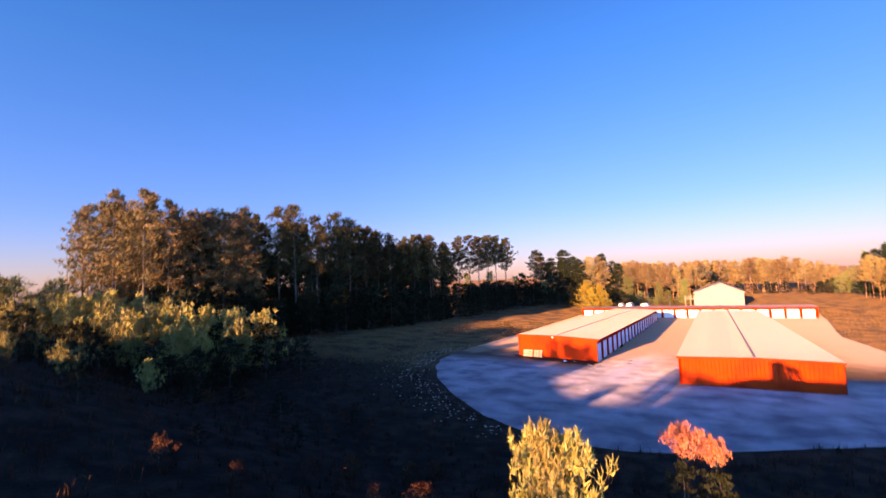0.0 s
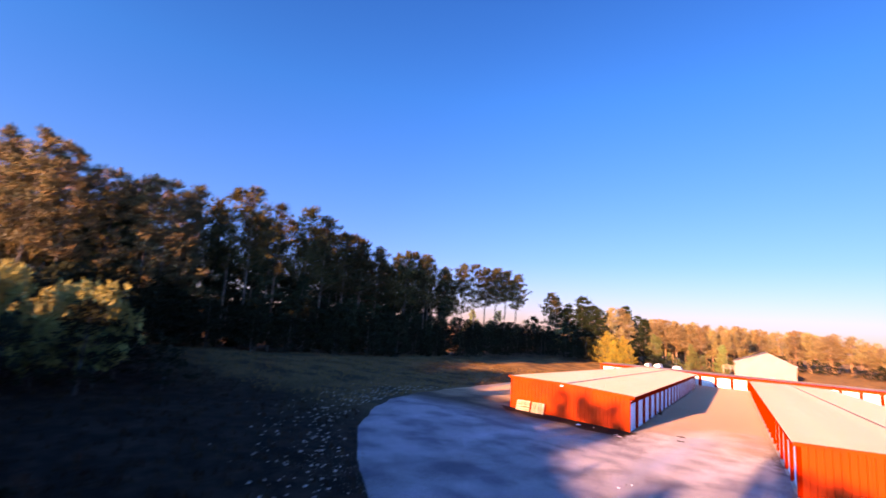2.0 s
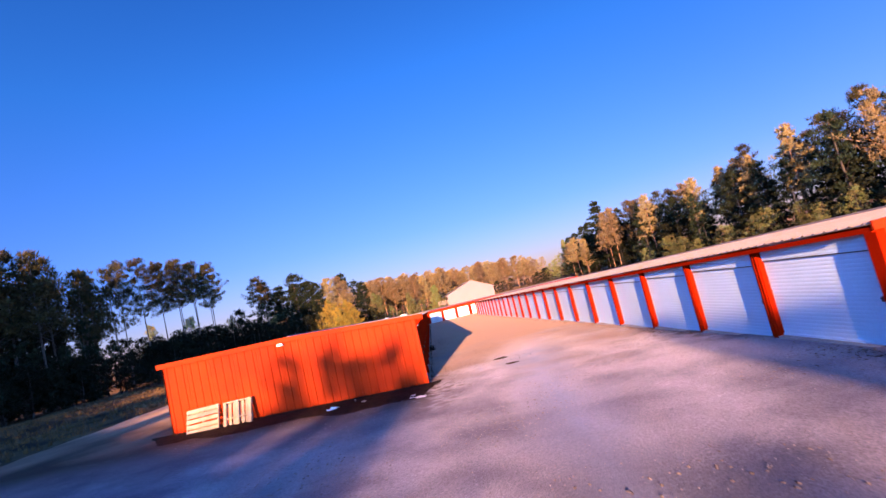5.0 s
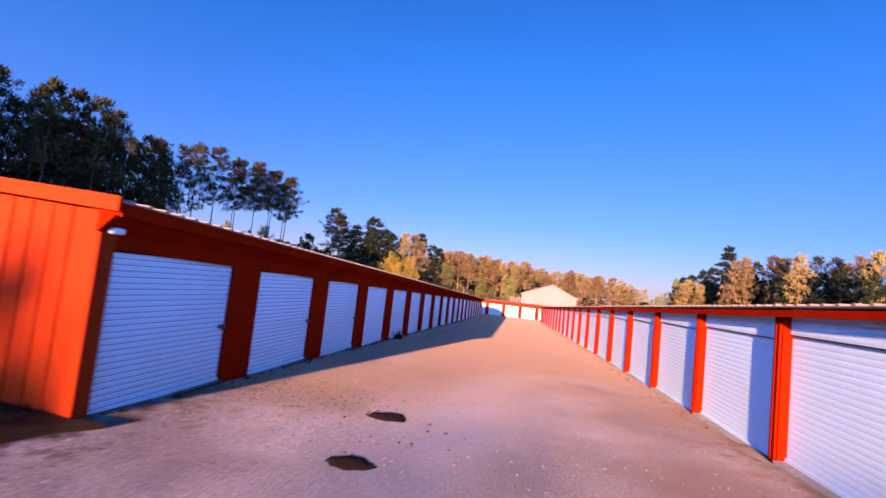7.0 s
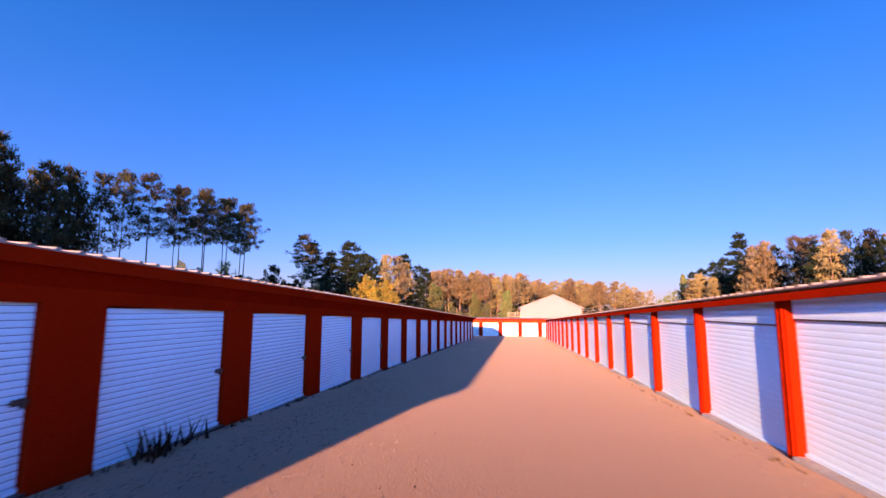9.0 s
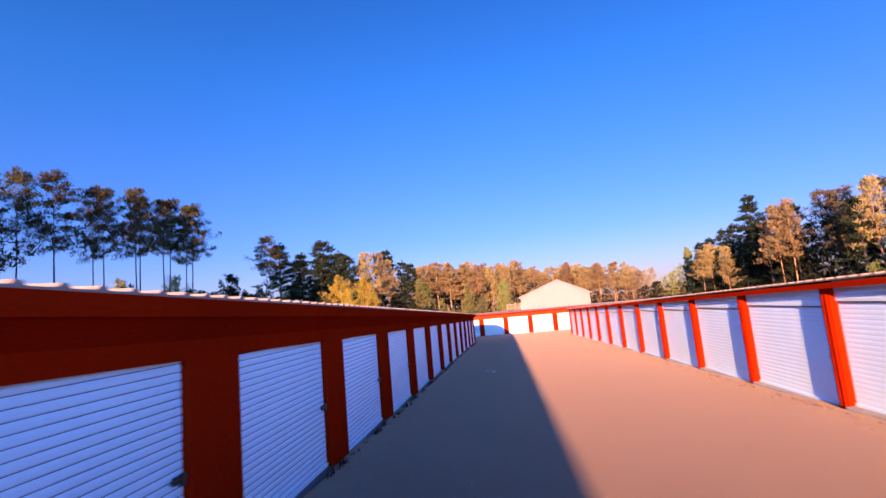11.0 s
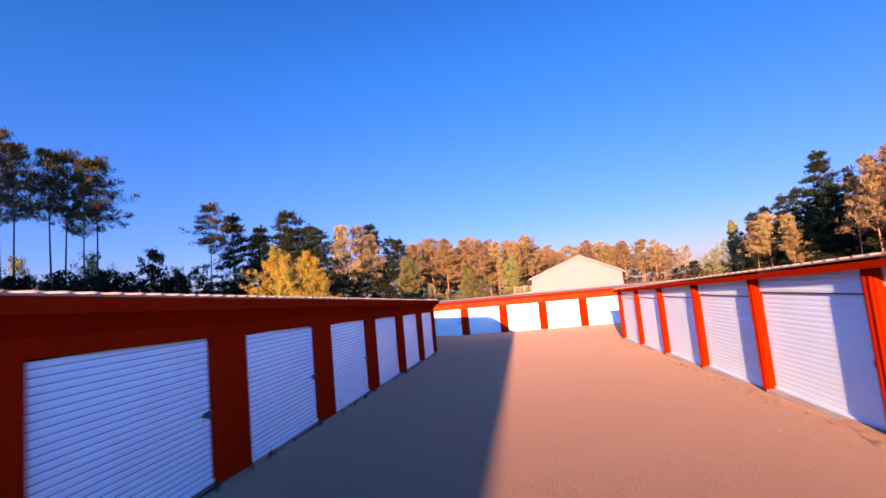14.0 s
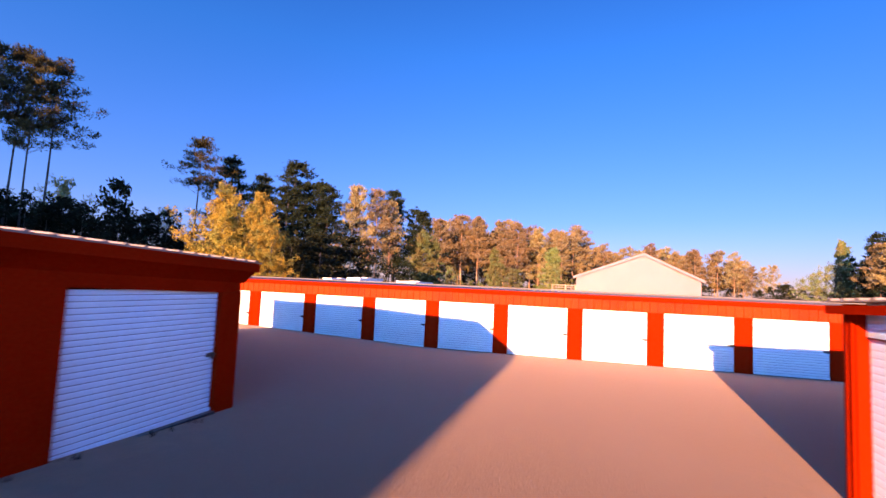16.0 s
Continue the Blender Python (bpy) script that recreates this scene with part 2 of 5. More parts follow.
def roof_sheets(house, lo, hi, ridge, eave_lo, eave_hi, ridge_z, y0, y1, base, along_y=True, width=0.915, rib=0.05, thick=0.018):
    """Overlapping ribbed sheets, each from eave to ridge, laid side by side on both slopes, and a ridge cap."""
    count = round((y1 - y0) / width)
    w = (y1 - y0) / count
    for x0, z0 in ((lo, eave_lo), (hi, eave_hi)):
        cuts = [(0.004, 0.0)]
        for i in range(3):
            s = w * (i + 0.5) / 3
            cuts += [(s - rib, 0.0), (s - rib * 0.5, 0.034), (s + rib * 0.5, 0.034), (s + rib, 0.0)]
        cuts.append((w - 0.004, 0.0))
        verts, faces = [], []
        for u, d in cuts:
            dz = base(y0 + u) - base(y0)
            for x, z in ((x0, z0), (ridge, ridge_z)):
                for t in (d, -thick):
                    verts.append((x, u, z + t + dz) if along_y else (u, x, z + t + dz))
        for i in range(len(cuts) - 1):
            k, n = 4 * i, 4 * (i + 1)
            faces += [(k, k + 2, n + 2, n), (k + 1, n + 1, n + 3, k + 3), (k, n, n + 1, k + 1), (k + 2, k + 3, n + 3, n + 2)]
        m = 4 * (len(cuts) - 1)
        faces += [(0, 1, 3, 2), (m, m + 2, m + 3, m + 1)]
        sheet = mesh_of("roof_sheet", verts, faces, [ROOF])
        for i in range(count):
            y = y0 + i * w
            child("roof_sheet", sheet, house, pose(0, y, base(y)) if along_y else pose(y, 0, base(y)))
    sag = [(-0.16, 0.0), (0.0, 0.05), (0.16, 0.0)]
    verts = []
    for y in (y0, y1):
        for d, h in sag:
            for t in (0.042, 0.012):
                q = (ridge + d, y, base(y) + ridge_z + h - abs(d) * 0.3 + t)
                verts.append(q if along_y else (q[1], q[0], q[2]))
    faces = [(0, 6, 8, 2), (2, 8, 10, 4), (1, 3, 9, 7), (3, 5, 11, 9), (0, 1, 7, 6), (4, 10, 11, 5), (0, 2, 3, 1), (2, 4, 5, 3), (6, 7, 9, 8), (8, 9, 11, 10)]
    child("ridge_cap", mesh_of("ridge_cap", verts, faces, [ROOF]), house)


def wall_panels(house, a, b, top, bottom, out, mat, width=0.915):
    """A wall of separate ribbed steel sheets, side by side with open joints."""
    a, b = Vector(a), Vector(b)
    length = (b - a).length
    count = round(length / width)
    way = (b - a) / length
    w = length / count
    for i in range(count):
        s0, s1 = i * w + 0.002, (i + 1) * w - 0.002
        child("wall_panel", ribbed_strip("wall_panel", a + way * s0, a + way * s1, lambda s: top(s0 + s), lambda s: bottom(s0 + s), out, mat), house)


def ribbed_post(gap, recess, top):
    """A narrow post cover with two raised ribs."""
    prof = [(0.0, -recess - 0.04), (0.0, -0.012), (gap * 0.16, -0.012), (gap * 0.22, 0.012), (gap * 0.38, 0.012), (gap * 0.44, -0.012), (gap * 0.56, -0.012),
            (gap * 0.62, 0.012), (gap * 0.78, 0.012), (gap * 0.84, -0.012), (gap, -0.012), (gap, -recess - 0.04)]
    verts = [(x, y, z) for z in (-0.15, top) for y, x in prof]
    n = len(prof)
    faces = [(i, (i + 1) % n, n + (i + 1) % n, n + i) for i in range(n)] + [tuple(range(n))[::-1], tuple(range(n, 2 * n))]
    return mesh_of("post", verts, faces, [REDTRIM])


def header_panel_mesh(width, z0, z1):
    """A white ribbed panel that closes the wall above a recessed door, with its thickness."""
    prof = [(z0, -0.06), (z0, 0.0)]
    n = 5
    for i in range(n):
        a, b = z0 + (z1 - z0) * i / n, z0 + (z1 - z0) * (i + 1) / n
        prof += [(a + 0.012, 0.0), (a + 0.03, 0.004), (b - 0.03, 0.004), (b - 0.012, 0.0)]
    prof += [(z1, 0.0), (z1, -0.06)]
    verts = [(d, y, z) for z, d in prof for y in (0.0, width)]
    faces = [(2 * i, 2 * i + 1, 2 * i + 3, 2 * i + 2) for i in range(len(prof) - 1)]
    return mesh_of("header_panel", verts, faces, [WHITE])


def door_row(house, face, sign, first, pitch, width, count, height, slats, recess, base, post_out, head_top, white_head, along_y=True, ends=(0, 0), paint=WHITE):
    """Posts, doors and the header along one side. face: the wall's plane; sign: +1 if it faces up its axis."""
    curtain = roller_door_mesh("door", width, height, slats, white_head, paint)
    gap = pitch - width

    def place(u, depth, z):
        if along_y:
            return pose(face - sign * depth, u, z) if sign > 0 else pose(face + depth, u + 0, z, 0, 0, 0) @ Matrix.Diagonal((-1, 1, 1, 1))
        return pose(u, face + depth, z, 0, 0, -90)
    post = ribbed_post(gap, recess, head_top) if white_head else box_mesh("post", -recess - 0.04, post_out, 0.0, gap, -0.15, head_top, REDTRIM, 0.012)
    lintel = header_panel_mesh(width, height - 0.02, head_top) if white_head else None
    seam = box_mesh("header_seam", -0.02, 0.012, 0.0, width, height - 0.045, height - 0.021, DARK, 0.004) if white_head else None
    for i in range(count):
        u = first + i * pitch
        z = base(u + width / 2)
        d = child("door", curtain, house, place(u, recess, z))
        latch_y = width - 0.09 if sign > 0 or not along_y else 0.09
        child("latch", LATCH, d, pose(0.0, latch_y, 1.02))
        if lintel:
            child("header_panel", lintel, house, place(u, recess - 0.035, z))
            child("header_seam", seam, house, place(u, recess - 0.035, z))
    sill = box_mesh("sill", -recess - 0.06, 0.05, 0.0, width, -0.2, 0.02, CONC if white_head else DARK, 0.006)
    for i in range(count):
        u = first + i * pitch
        child("sill", sill, house, place(u, 0.0, base(u + width / 2)))
    for i in range(ends[0], count + 1 - ends[1]):
        u = first - gap + i * pitch
        z = base(u + gap / 2)
        child("post", post, house, place(u, 0.0, z))


def seam_trim(name, a, b, z0, z1, size, mat, parent):
    """A square bar from a to b in plan, with its bottom following z0 to z1."""
    a, b = Vector(a), Vector(b)
    way = (b - a).normalized()
    side = Vector((-way.y, way.x)) * size[0] / 2
    v = []
    for p, z in ((a, z0), (b, z1)):
        for s in (-1, 1):
            for h in (0, size[1]):
                q = p + side * s
                v.append((q.x, q.y, z + h))
    f = [(0, 1, 3, 2), (4, 6, 7, 5), (0, 4, 5, 1), (2, 3, 7, 6), (1, 5, 7, 3), (0, 2, 6, 4)]
    return child(name, mesh_of(name, v, f, [mat]), parent)


# ---- left storage building: lane side at x = 0 ----
def left_building():
    house = tagged(new("storage_building"), "long red steel storage building with white roll-up doors beside the lane", "storage building", "storage buildings")
    pitch, width, first, n, y1, x0, eave = 3.66, 2.74, 0.225, 20, 73.0, -10.20, 2.78
    rise, ridge = 0.043, 0.10             # the slab's climb away from the lane is fitted to the camera's view; the roof is almost flat
    up = -x0 * rise
    base = lambda y: lot_z(0, y)
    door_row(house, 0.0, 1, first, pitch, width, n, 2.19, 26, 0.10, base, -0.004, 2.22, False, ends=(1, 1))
    child("corner_post", box_mesh("corner_post", -0.16, 0.004, -0.036, first - 0.002, lot_z(0, 0) - 0.2, lot_z(0, 0) + 2.72, RED, 0.01), house)
    last = first + (n - 1) * pitch + width
    child("corner_post", box_mesh("corner_post", -0.16, 0.004, last + 0.002, y1 + 0.036, lot_z(0, y1) - 0.2, lot_z(0, y1) + 2.22, REDTRIM, 0.01), house)
    child("header", ribbed_strip("header", (0, 0.01), (0, y1), lambda s: base(s) + eave - 0.04, lambda s: base(s) + 2.18, (1, 0), REDTRIM, 200.0), house)
    wall_panels(house, (-0.02, 0), (x0, 0), lambda s: base(0) + eave - 0.03 + rise * s + ridge * (1 - abs(s / -x0 * 2 - 1)), lambda s: base(0) - 0.3, (0, -1), RED)
    child("lining", box_mesh("lining", x0 + 0.06, -0.2, 0.07, 0.10, base(0) - 0.3, base(0) + eave - 0.08, REDTRIM), house)
    child("end_wall", ribbed_strip("end_wall", (-0.02, y1), (x0, y1), lambda s: base(y1) + eave - 0.03 + rise * s + ridge * (1 - abs(s / -x0 * 2 - 1)), lambda s: base(y1) - 0.3, (0, 1), RED), house)
    child("rear_wall", ribbed_strip("rear_wall", (x0, 0), (x0, y1), lambda s: base(s) + eave + up - 0.04, lambda s: base(s) - 0.3, (-1, 0), RED), house)
    roof_sheets(house, x0 - 0.12, 0.34, x0 / 2, eave + up - 0.01, eave, eave + up / 2 + ridge + 0.02, -0.12, y1 + 0.12, base)
    seam_trim("eave_trim", (0.31, -0.1), (0.31, y1 + 0.1), base(0) + eave - 0.19, base(y1) + eave - 0.19, (0.05, 0.192), REDTRIM, house)
    seam_trim("gable_trim", (0.34, -0.15), (x0 / 2, -0.15), base(0) + eave - 0.13, base(0) + eave + up / 2 + ridge - 0.11, (0.05, 0.19), RED, house)
    seam_trim("gable_trim", (x0 / 2, -0.15), (x0 - 0.12, -0.15), base(0) + eave + up / 2 + ridge - 0.11, base(0) + eave + up - 0.14, (0.05, 0.19), RED, house)
    v = []
    for y in (-0.1, y1 + 0.1):
        z = base(y) + eave
        v += [(0.30, y, z - 0.12), (0.002, y, z - 0.40), (0.002, y, z - 0.06)]
    child("soffit", mesh_of("soffit", v, [(0, 3, 4, 1), (1, 4, 5, 2), (2, 5, 3, 0), (0, 1, 2), (5, 4, 3)], [REDTRIM]), house)
    child("inner_floor", box_mesh("slab", x0 + 0.05, -0.12, 0.05, y1 - 0.05, lot_z(0, 70) - 0.4, lot_z(0, 70) - 0.1, CONC), house)
    return house


def right_building():
    house = tagged(new("storage_building"), "wide red steel storage building with white doors and narrow red posts", "storage building", "storage buildings")
    x0, x1, y0, y1, eave, ridge = 9.60, 21.70, -10.45, 72.55, 2.52, 0.12
    n, post, pitch, first = 24, 0.27, 3.4477, -10.20
    width = pitch - post
    base = lambda y: lot_z(9.6, y)
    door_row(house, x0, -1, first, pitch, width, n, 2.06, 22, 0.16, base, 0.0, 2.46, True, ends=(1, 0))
    child("corner_post", box_mesh("corner_post", x0 - 0.004, x0 + 0.2, y0 - 0.036, first, base(y0) - 0.2, base(y0) + 2.46, REDTRIM, 0.01), house)
    mid = (x0 + x1) / 2
    top = lambda s: base(y0) + eave - 0.03 + ridge * (1 - abs(s / (x1 - x0) * 2 - 1))
    wall_panels(house, (x0 + 0.02, y0), (x1, y0), top, lambda s: base(y0) - 0.3, (0, -1), RED)
    child("lining", box_mesh("lining", x0 + 0.3, x1 - 0.06, y0 + 0.07, y0 + 0.10, base(y0) - 0.3, base(y0) + eave - 0.08, REDTRIM), house)
    child("end_wall", ribbed_strip("end_wall", (x0, y1), (x1, y1), lambda s: base(y1) + eave - 0.03 + ridge * (1 - abs(s / (x1 - x0) * 2 - 1)), lambda s: base(y1) - 0.3, (0, 1), RED), house)
    child("rear_wall", ribbed_strip("rear_wall", (x1, y0), (x1, y1), lambda s: base(y0 + s) + eave - 0.04, lambda s: base(y0 + s) - 0.3, (1, 0), RED), house)
    child("backing", box_mesh("backing", x0 + 0.26, x0 + 0.30, y0 + 0.1, y1 - 0.1, base(y1) - 0.3, base(y1) + 2.4, REDTRIM), house)
    roof_sheets(house, x0 - 0.16, x1 + 0.12, mid, eave, eave, eave + ridge + 0.02, y0 - 0.12, y1 + 0.12, base)
    seam_trim("eave_trim", (x0 - 0.12, y0 - 0.1), (x0 - 0.12, y1 + 0.1), base(y0) + eave - 0.17, base(y1) + eave - 0.17, (0.06, 0.11), REDTRIM, house)
    seam_trim("gable_trim", (x0 - 0.16, y0 - 0.15), (mid, y0 - 0.15), base(y0) + eave - 0.13, base(y0) + eave + ridge - 0.11, (0.05, 0.19), RED, house)
    seam_trim("gable_trim", (mid, y0 - 0.15), (x1 + 0.12, y0 - 0.15), base(y0) + eave + ridge - 0.11, base(y0) + eave - 0.13, (0.05, 0.19), RED, house)
    return house


def far_building():
    house = tagged(new("storage_building"), "red steel storage building with cream-white roll-up doors across the lane's end", "storage building", "storage buildings")
    pitch, width, yf, eave = 3.14, 2.515, 85.85, 2.68
    i0, i1 = -8, 9
    first = 3.60 + i0 * pitch
    n = i1 - i0 + 1
    gap = pitch - width
    xa, xb = first - gap, first + n * pitch
    zb = lot_z(0, yf)
    base = lambda u: zb
    door_row(house, yf, -1, first, pitch, width, n, 2.135, 22, 0.10, base, -0.004, 2.165, False, along_y=False, paint=SUNDOOR)
    wall_panels(house, (xa, yf), (xb, yf), lambda s: zb + eave - 0.04, lambda s: zb + 2.13, (0, -1), RED)
    child("side_wall", ribbed_strip("side_wall", (xa, yf), (xa, yf + 9), lambda s: zb + eave - 0.03, lambda s: zb - 0.3, (-1, 0), RED), house)
    child("side_wall", ribbed_strip("side_wall", (xb, yf), (xb, yf + 9), lambda s: zb + eave - 0.03, lambda s: zb - 0.3, (1, 0), RED), house)
    child("rear_wall", ribbed_strip("rear_wall", (xa, yf + 9), (xb, yf + 9), lambda s: zb + eave - 0.03, lambda s: zb - 0.3, (0, 1), RED), house)
    roof_sheets(house, yf - 0.14, yf + 9.14, yf + 4.5, eave, eave, eave + 0.12, xa - 0.12, xb + 0.12, base, along_y=False)
    seam_trim("eave_trim", (xa - 0.1, yf - 0.12), (xb + 0.1, yf - 0.12), zb + eave - 0.10, zb + eave - 0.10, (0.06, 0.17), REDTRIM, house)
    return house


left_building()
right_building()
far_building()


# ---- the gabled house behind ----
def gabled_house():
    house = tagged(new("gabled_building"), "large beige gabled building standing behind the storage units", "house")
    x0, x1, y0, y1, z0, eave, peak = 7.13, 22.1, 129.8, 152.0, -0.8, 4.6, 7.7
    mid = 15.36
    v = [(x0, y0, z0), (x1, y0, z0), (x1, y0, eave), (mid, y0, peak), (x0, y0, eave)]
    v += [(x, y1, z) for x, _, z in v]
    f = [(0, 1, 2, 3, 4), (9, 8, 7, 6, 5), (0, 4, 9, 5), (1, 6, 7, 2), (0, 5, 6, 1)]
    child("wall", mesh_of("wall", v, f, [TAN]), house)
    for sx, nm in ((-1, "roof"), (1, "roof")):
        e = x0 - 0.4 if sx < 0 else x1 + 0.4
        drop = (peak - eave) / abs(mid - e + sx * 0.4) * 0.4
        v = [(mid, y0 - 0.4, peak + 0.02), (e, y0 - 0.4, eave - drop), (e, y1 + 0.4, eave - drop), (mid, y1 + 0.4, peak + 0.02)]
        v += [(x, y, z + 0.2) for x, y, z in v]
        f = [(0, 1, 2, 3), (4, 7, 6, 5), (0, 4, 5, 1), (1, 5, 6, 2), (2, 6, 7, 3), (3, 7, 4, 0)]
        child(nm, mesh_of(nm, v, f, [TANROOF]), house)
        v = [(mid, y0 - 0.43, peak - 0.08), (e, y0 - 0.43, eave - drop - 0.1), (e, y0 - 0.40, eave - drop - 0.1), (mid, y0 - 0.40, peak - 0.08)]
        v += [(x, y, z + 0.33) for x, y, z in v]
        child("rake_board", mesh_of("rake_board", v, f, [TAN]), house)
    # a small timber deck on its side
    deck = child("deck", box_mesh("deck", 3.9, x0, y0 + 0.4, y0 + 4.4, 2.3, 2.5, WOOD, 0.02), house)
    for px in (3.95, 5.7, x0 - 0.15):
        for py in (y0 + 0.45, y0 + 4.3):
            child("deck_post", box_mesh("deck_post", px, px + 0.14, py, py + 0.14, -0.6, 3.45, WOOD), deck)
    for z in (2.75, 3.05, 3.36):
        child("rail", box_mesh("rail", 3.9, x0, y0 + 0.36, y0 + 0.44, z, z + 0.1, WOOD), deck)
        child("rail", box_mesh("rail", 3.86, 3.94, y0 + 0.4, y0 + 4.4, z, z + 0.1, WOOD), deck)
    return house


gabled_house()


# ---- ground ----
def land():
    xs = sorted({round(-70 + i * 2.0, 2) for i in range(81)} | {-1800, -900, -500, -300, -200, -150, -110, -90, -80, 105, 120, 140, 170, 220, 300, 500, 900, 1800})
    ys = sorted({round(-90 + i * 2.0, 2) for i in range(121)} | {-1800, -800, -400, -250, -180, -140, -110, 165, 180, 200, 230, 280, 350, 500, 900, 1800})
    verts = [(x, y, land_z(x, y) - 0.06) for y in ys for x in xs]
    w = len(xs)
    faces = [(j * w + i, j * w + i + 1, (j + 1) * w + i + 1, (j + 1) * w + i) for j in range(len(ys) - 1) for i in range(w - 1)]
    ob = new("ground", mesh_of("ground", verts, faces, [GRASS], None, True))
    return tagged(ob, "rough dry grass and bare earth around the storage lot", "ground", kind="structure")


def lot():
    ys = [-31.4 + 0.1 * i ** 2 for i in range(9)] + [-24 + i * 1.5 for i in range(100)]
    verts, faces = [], []
    n = 44
    for y in ys:
        a, b = along(EDGE, y), along(EDGE_R, y)
        for i in range(n + 1):
            x = a + (b - a) * i / n
            edge = 0.6 * noise.noise((y * 0.35, i, 0)) if i in (0, n) else 0
            verts.append((x + edge, y, lot_z(x, y) + 0.03 * noise.noise((x * 0.25, y * 0.25, 5)) * smooth(20, -5, y) - (0.09 if i in (0, n) or y < -31 else 0.0)))
    w = n + 1
    for j in range(len(ys) - 1):
        faces += [(j * w + i, j * w + i + 1, (j + 1) * w + i + 1, (j + 1) * w + i) for i in range(n)]
    ob = new("pavement", mesh_of("pavement", verts, faces, [GRAVEL], None, True))
    return tagged(ob, "worn pale gravel and asphalt driveway between the storage buildings", "driveway", kind="structure")


def heath_material():
    """Dry tawny grass in the open; on the bank, heath and leaf litter coloured near-black for its shade."""
    m = material("dry_grass", (0.095, 0.056, 0.026), 0.95, 0.0, 0.3, 0.25, 6, 0.6, second=(0.035, 0.022, 0.013), dist=0.1, spec=0.1, chalky=0.9)
    n, l = m.node_tree.nodes, m.node_tree.links
    b = n["Principled BSDF"]
    old = b.inputs["Base Color"].links[0].from_socket
    geo = n.new("ShaderNodeNewGeometry")
    sep = n.new("ShaderNodeSeparateXYZ")
    l.new(geo.outputs["Position"], sep.inputs[0])
    wob = n.new("ShaderNodeTexNoise")
    wob.inputs["Scale"].default_value, wob.inputs["Detail"].default_value = 0.12, 5
    l.new(geo.outputs["Position"], wob.inputs["Vector"])
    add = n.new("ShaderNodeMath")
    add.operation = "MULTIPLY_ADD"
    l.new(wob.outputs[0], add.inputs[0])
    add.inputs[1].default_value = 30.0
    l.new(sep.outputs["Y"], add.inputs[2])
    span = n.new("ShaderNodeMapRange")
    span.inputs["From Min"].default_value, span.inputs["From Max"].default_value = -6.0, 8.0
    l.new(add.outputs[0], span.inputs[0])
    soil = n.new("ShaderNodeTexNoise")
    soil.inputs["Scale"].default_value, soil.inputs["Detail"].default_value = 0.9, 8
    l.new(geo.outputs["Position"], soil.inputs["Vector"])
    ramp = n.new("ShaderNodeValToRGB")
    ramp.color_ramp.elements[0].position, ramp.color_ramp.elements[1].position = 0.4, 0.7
    # near-black ramp: the bank's shade is put into this colour
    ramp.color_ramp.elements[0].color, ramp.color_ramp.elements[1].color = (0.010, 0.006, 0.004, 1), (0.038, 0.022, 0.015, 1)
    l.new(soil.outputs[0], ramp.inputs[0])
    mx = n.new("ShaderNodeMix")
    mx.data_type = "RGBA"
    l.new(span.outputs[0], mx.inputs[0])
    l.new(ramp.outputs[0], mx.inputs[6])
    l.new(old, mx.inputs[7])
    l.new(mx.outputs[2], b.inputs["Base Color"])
    return m


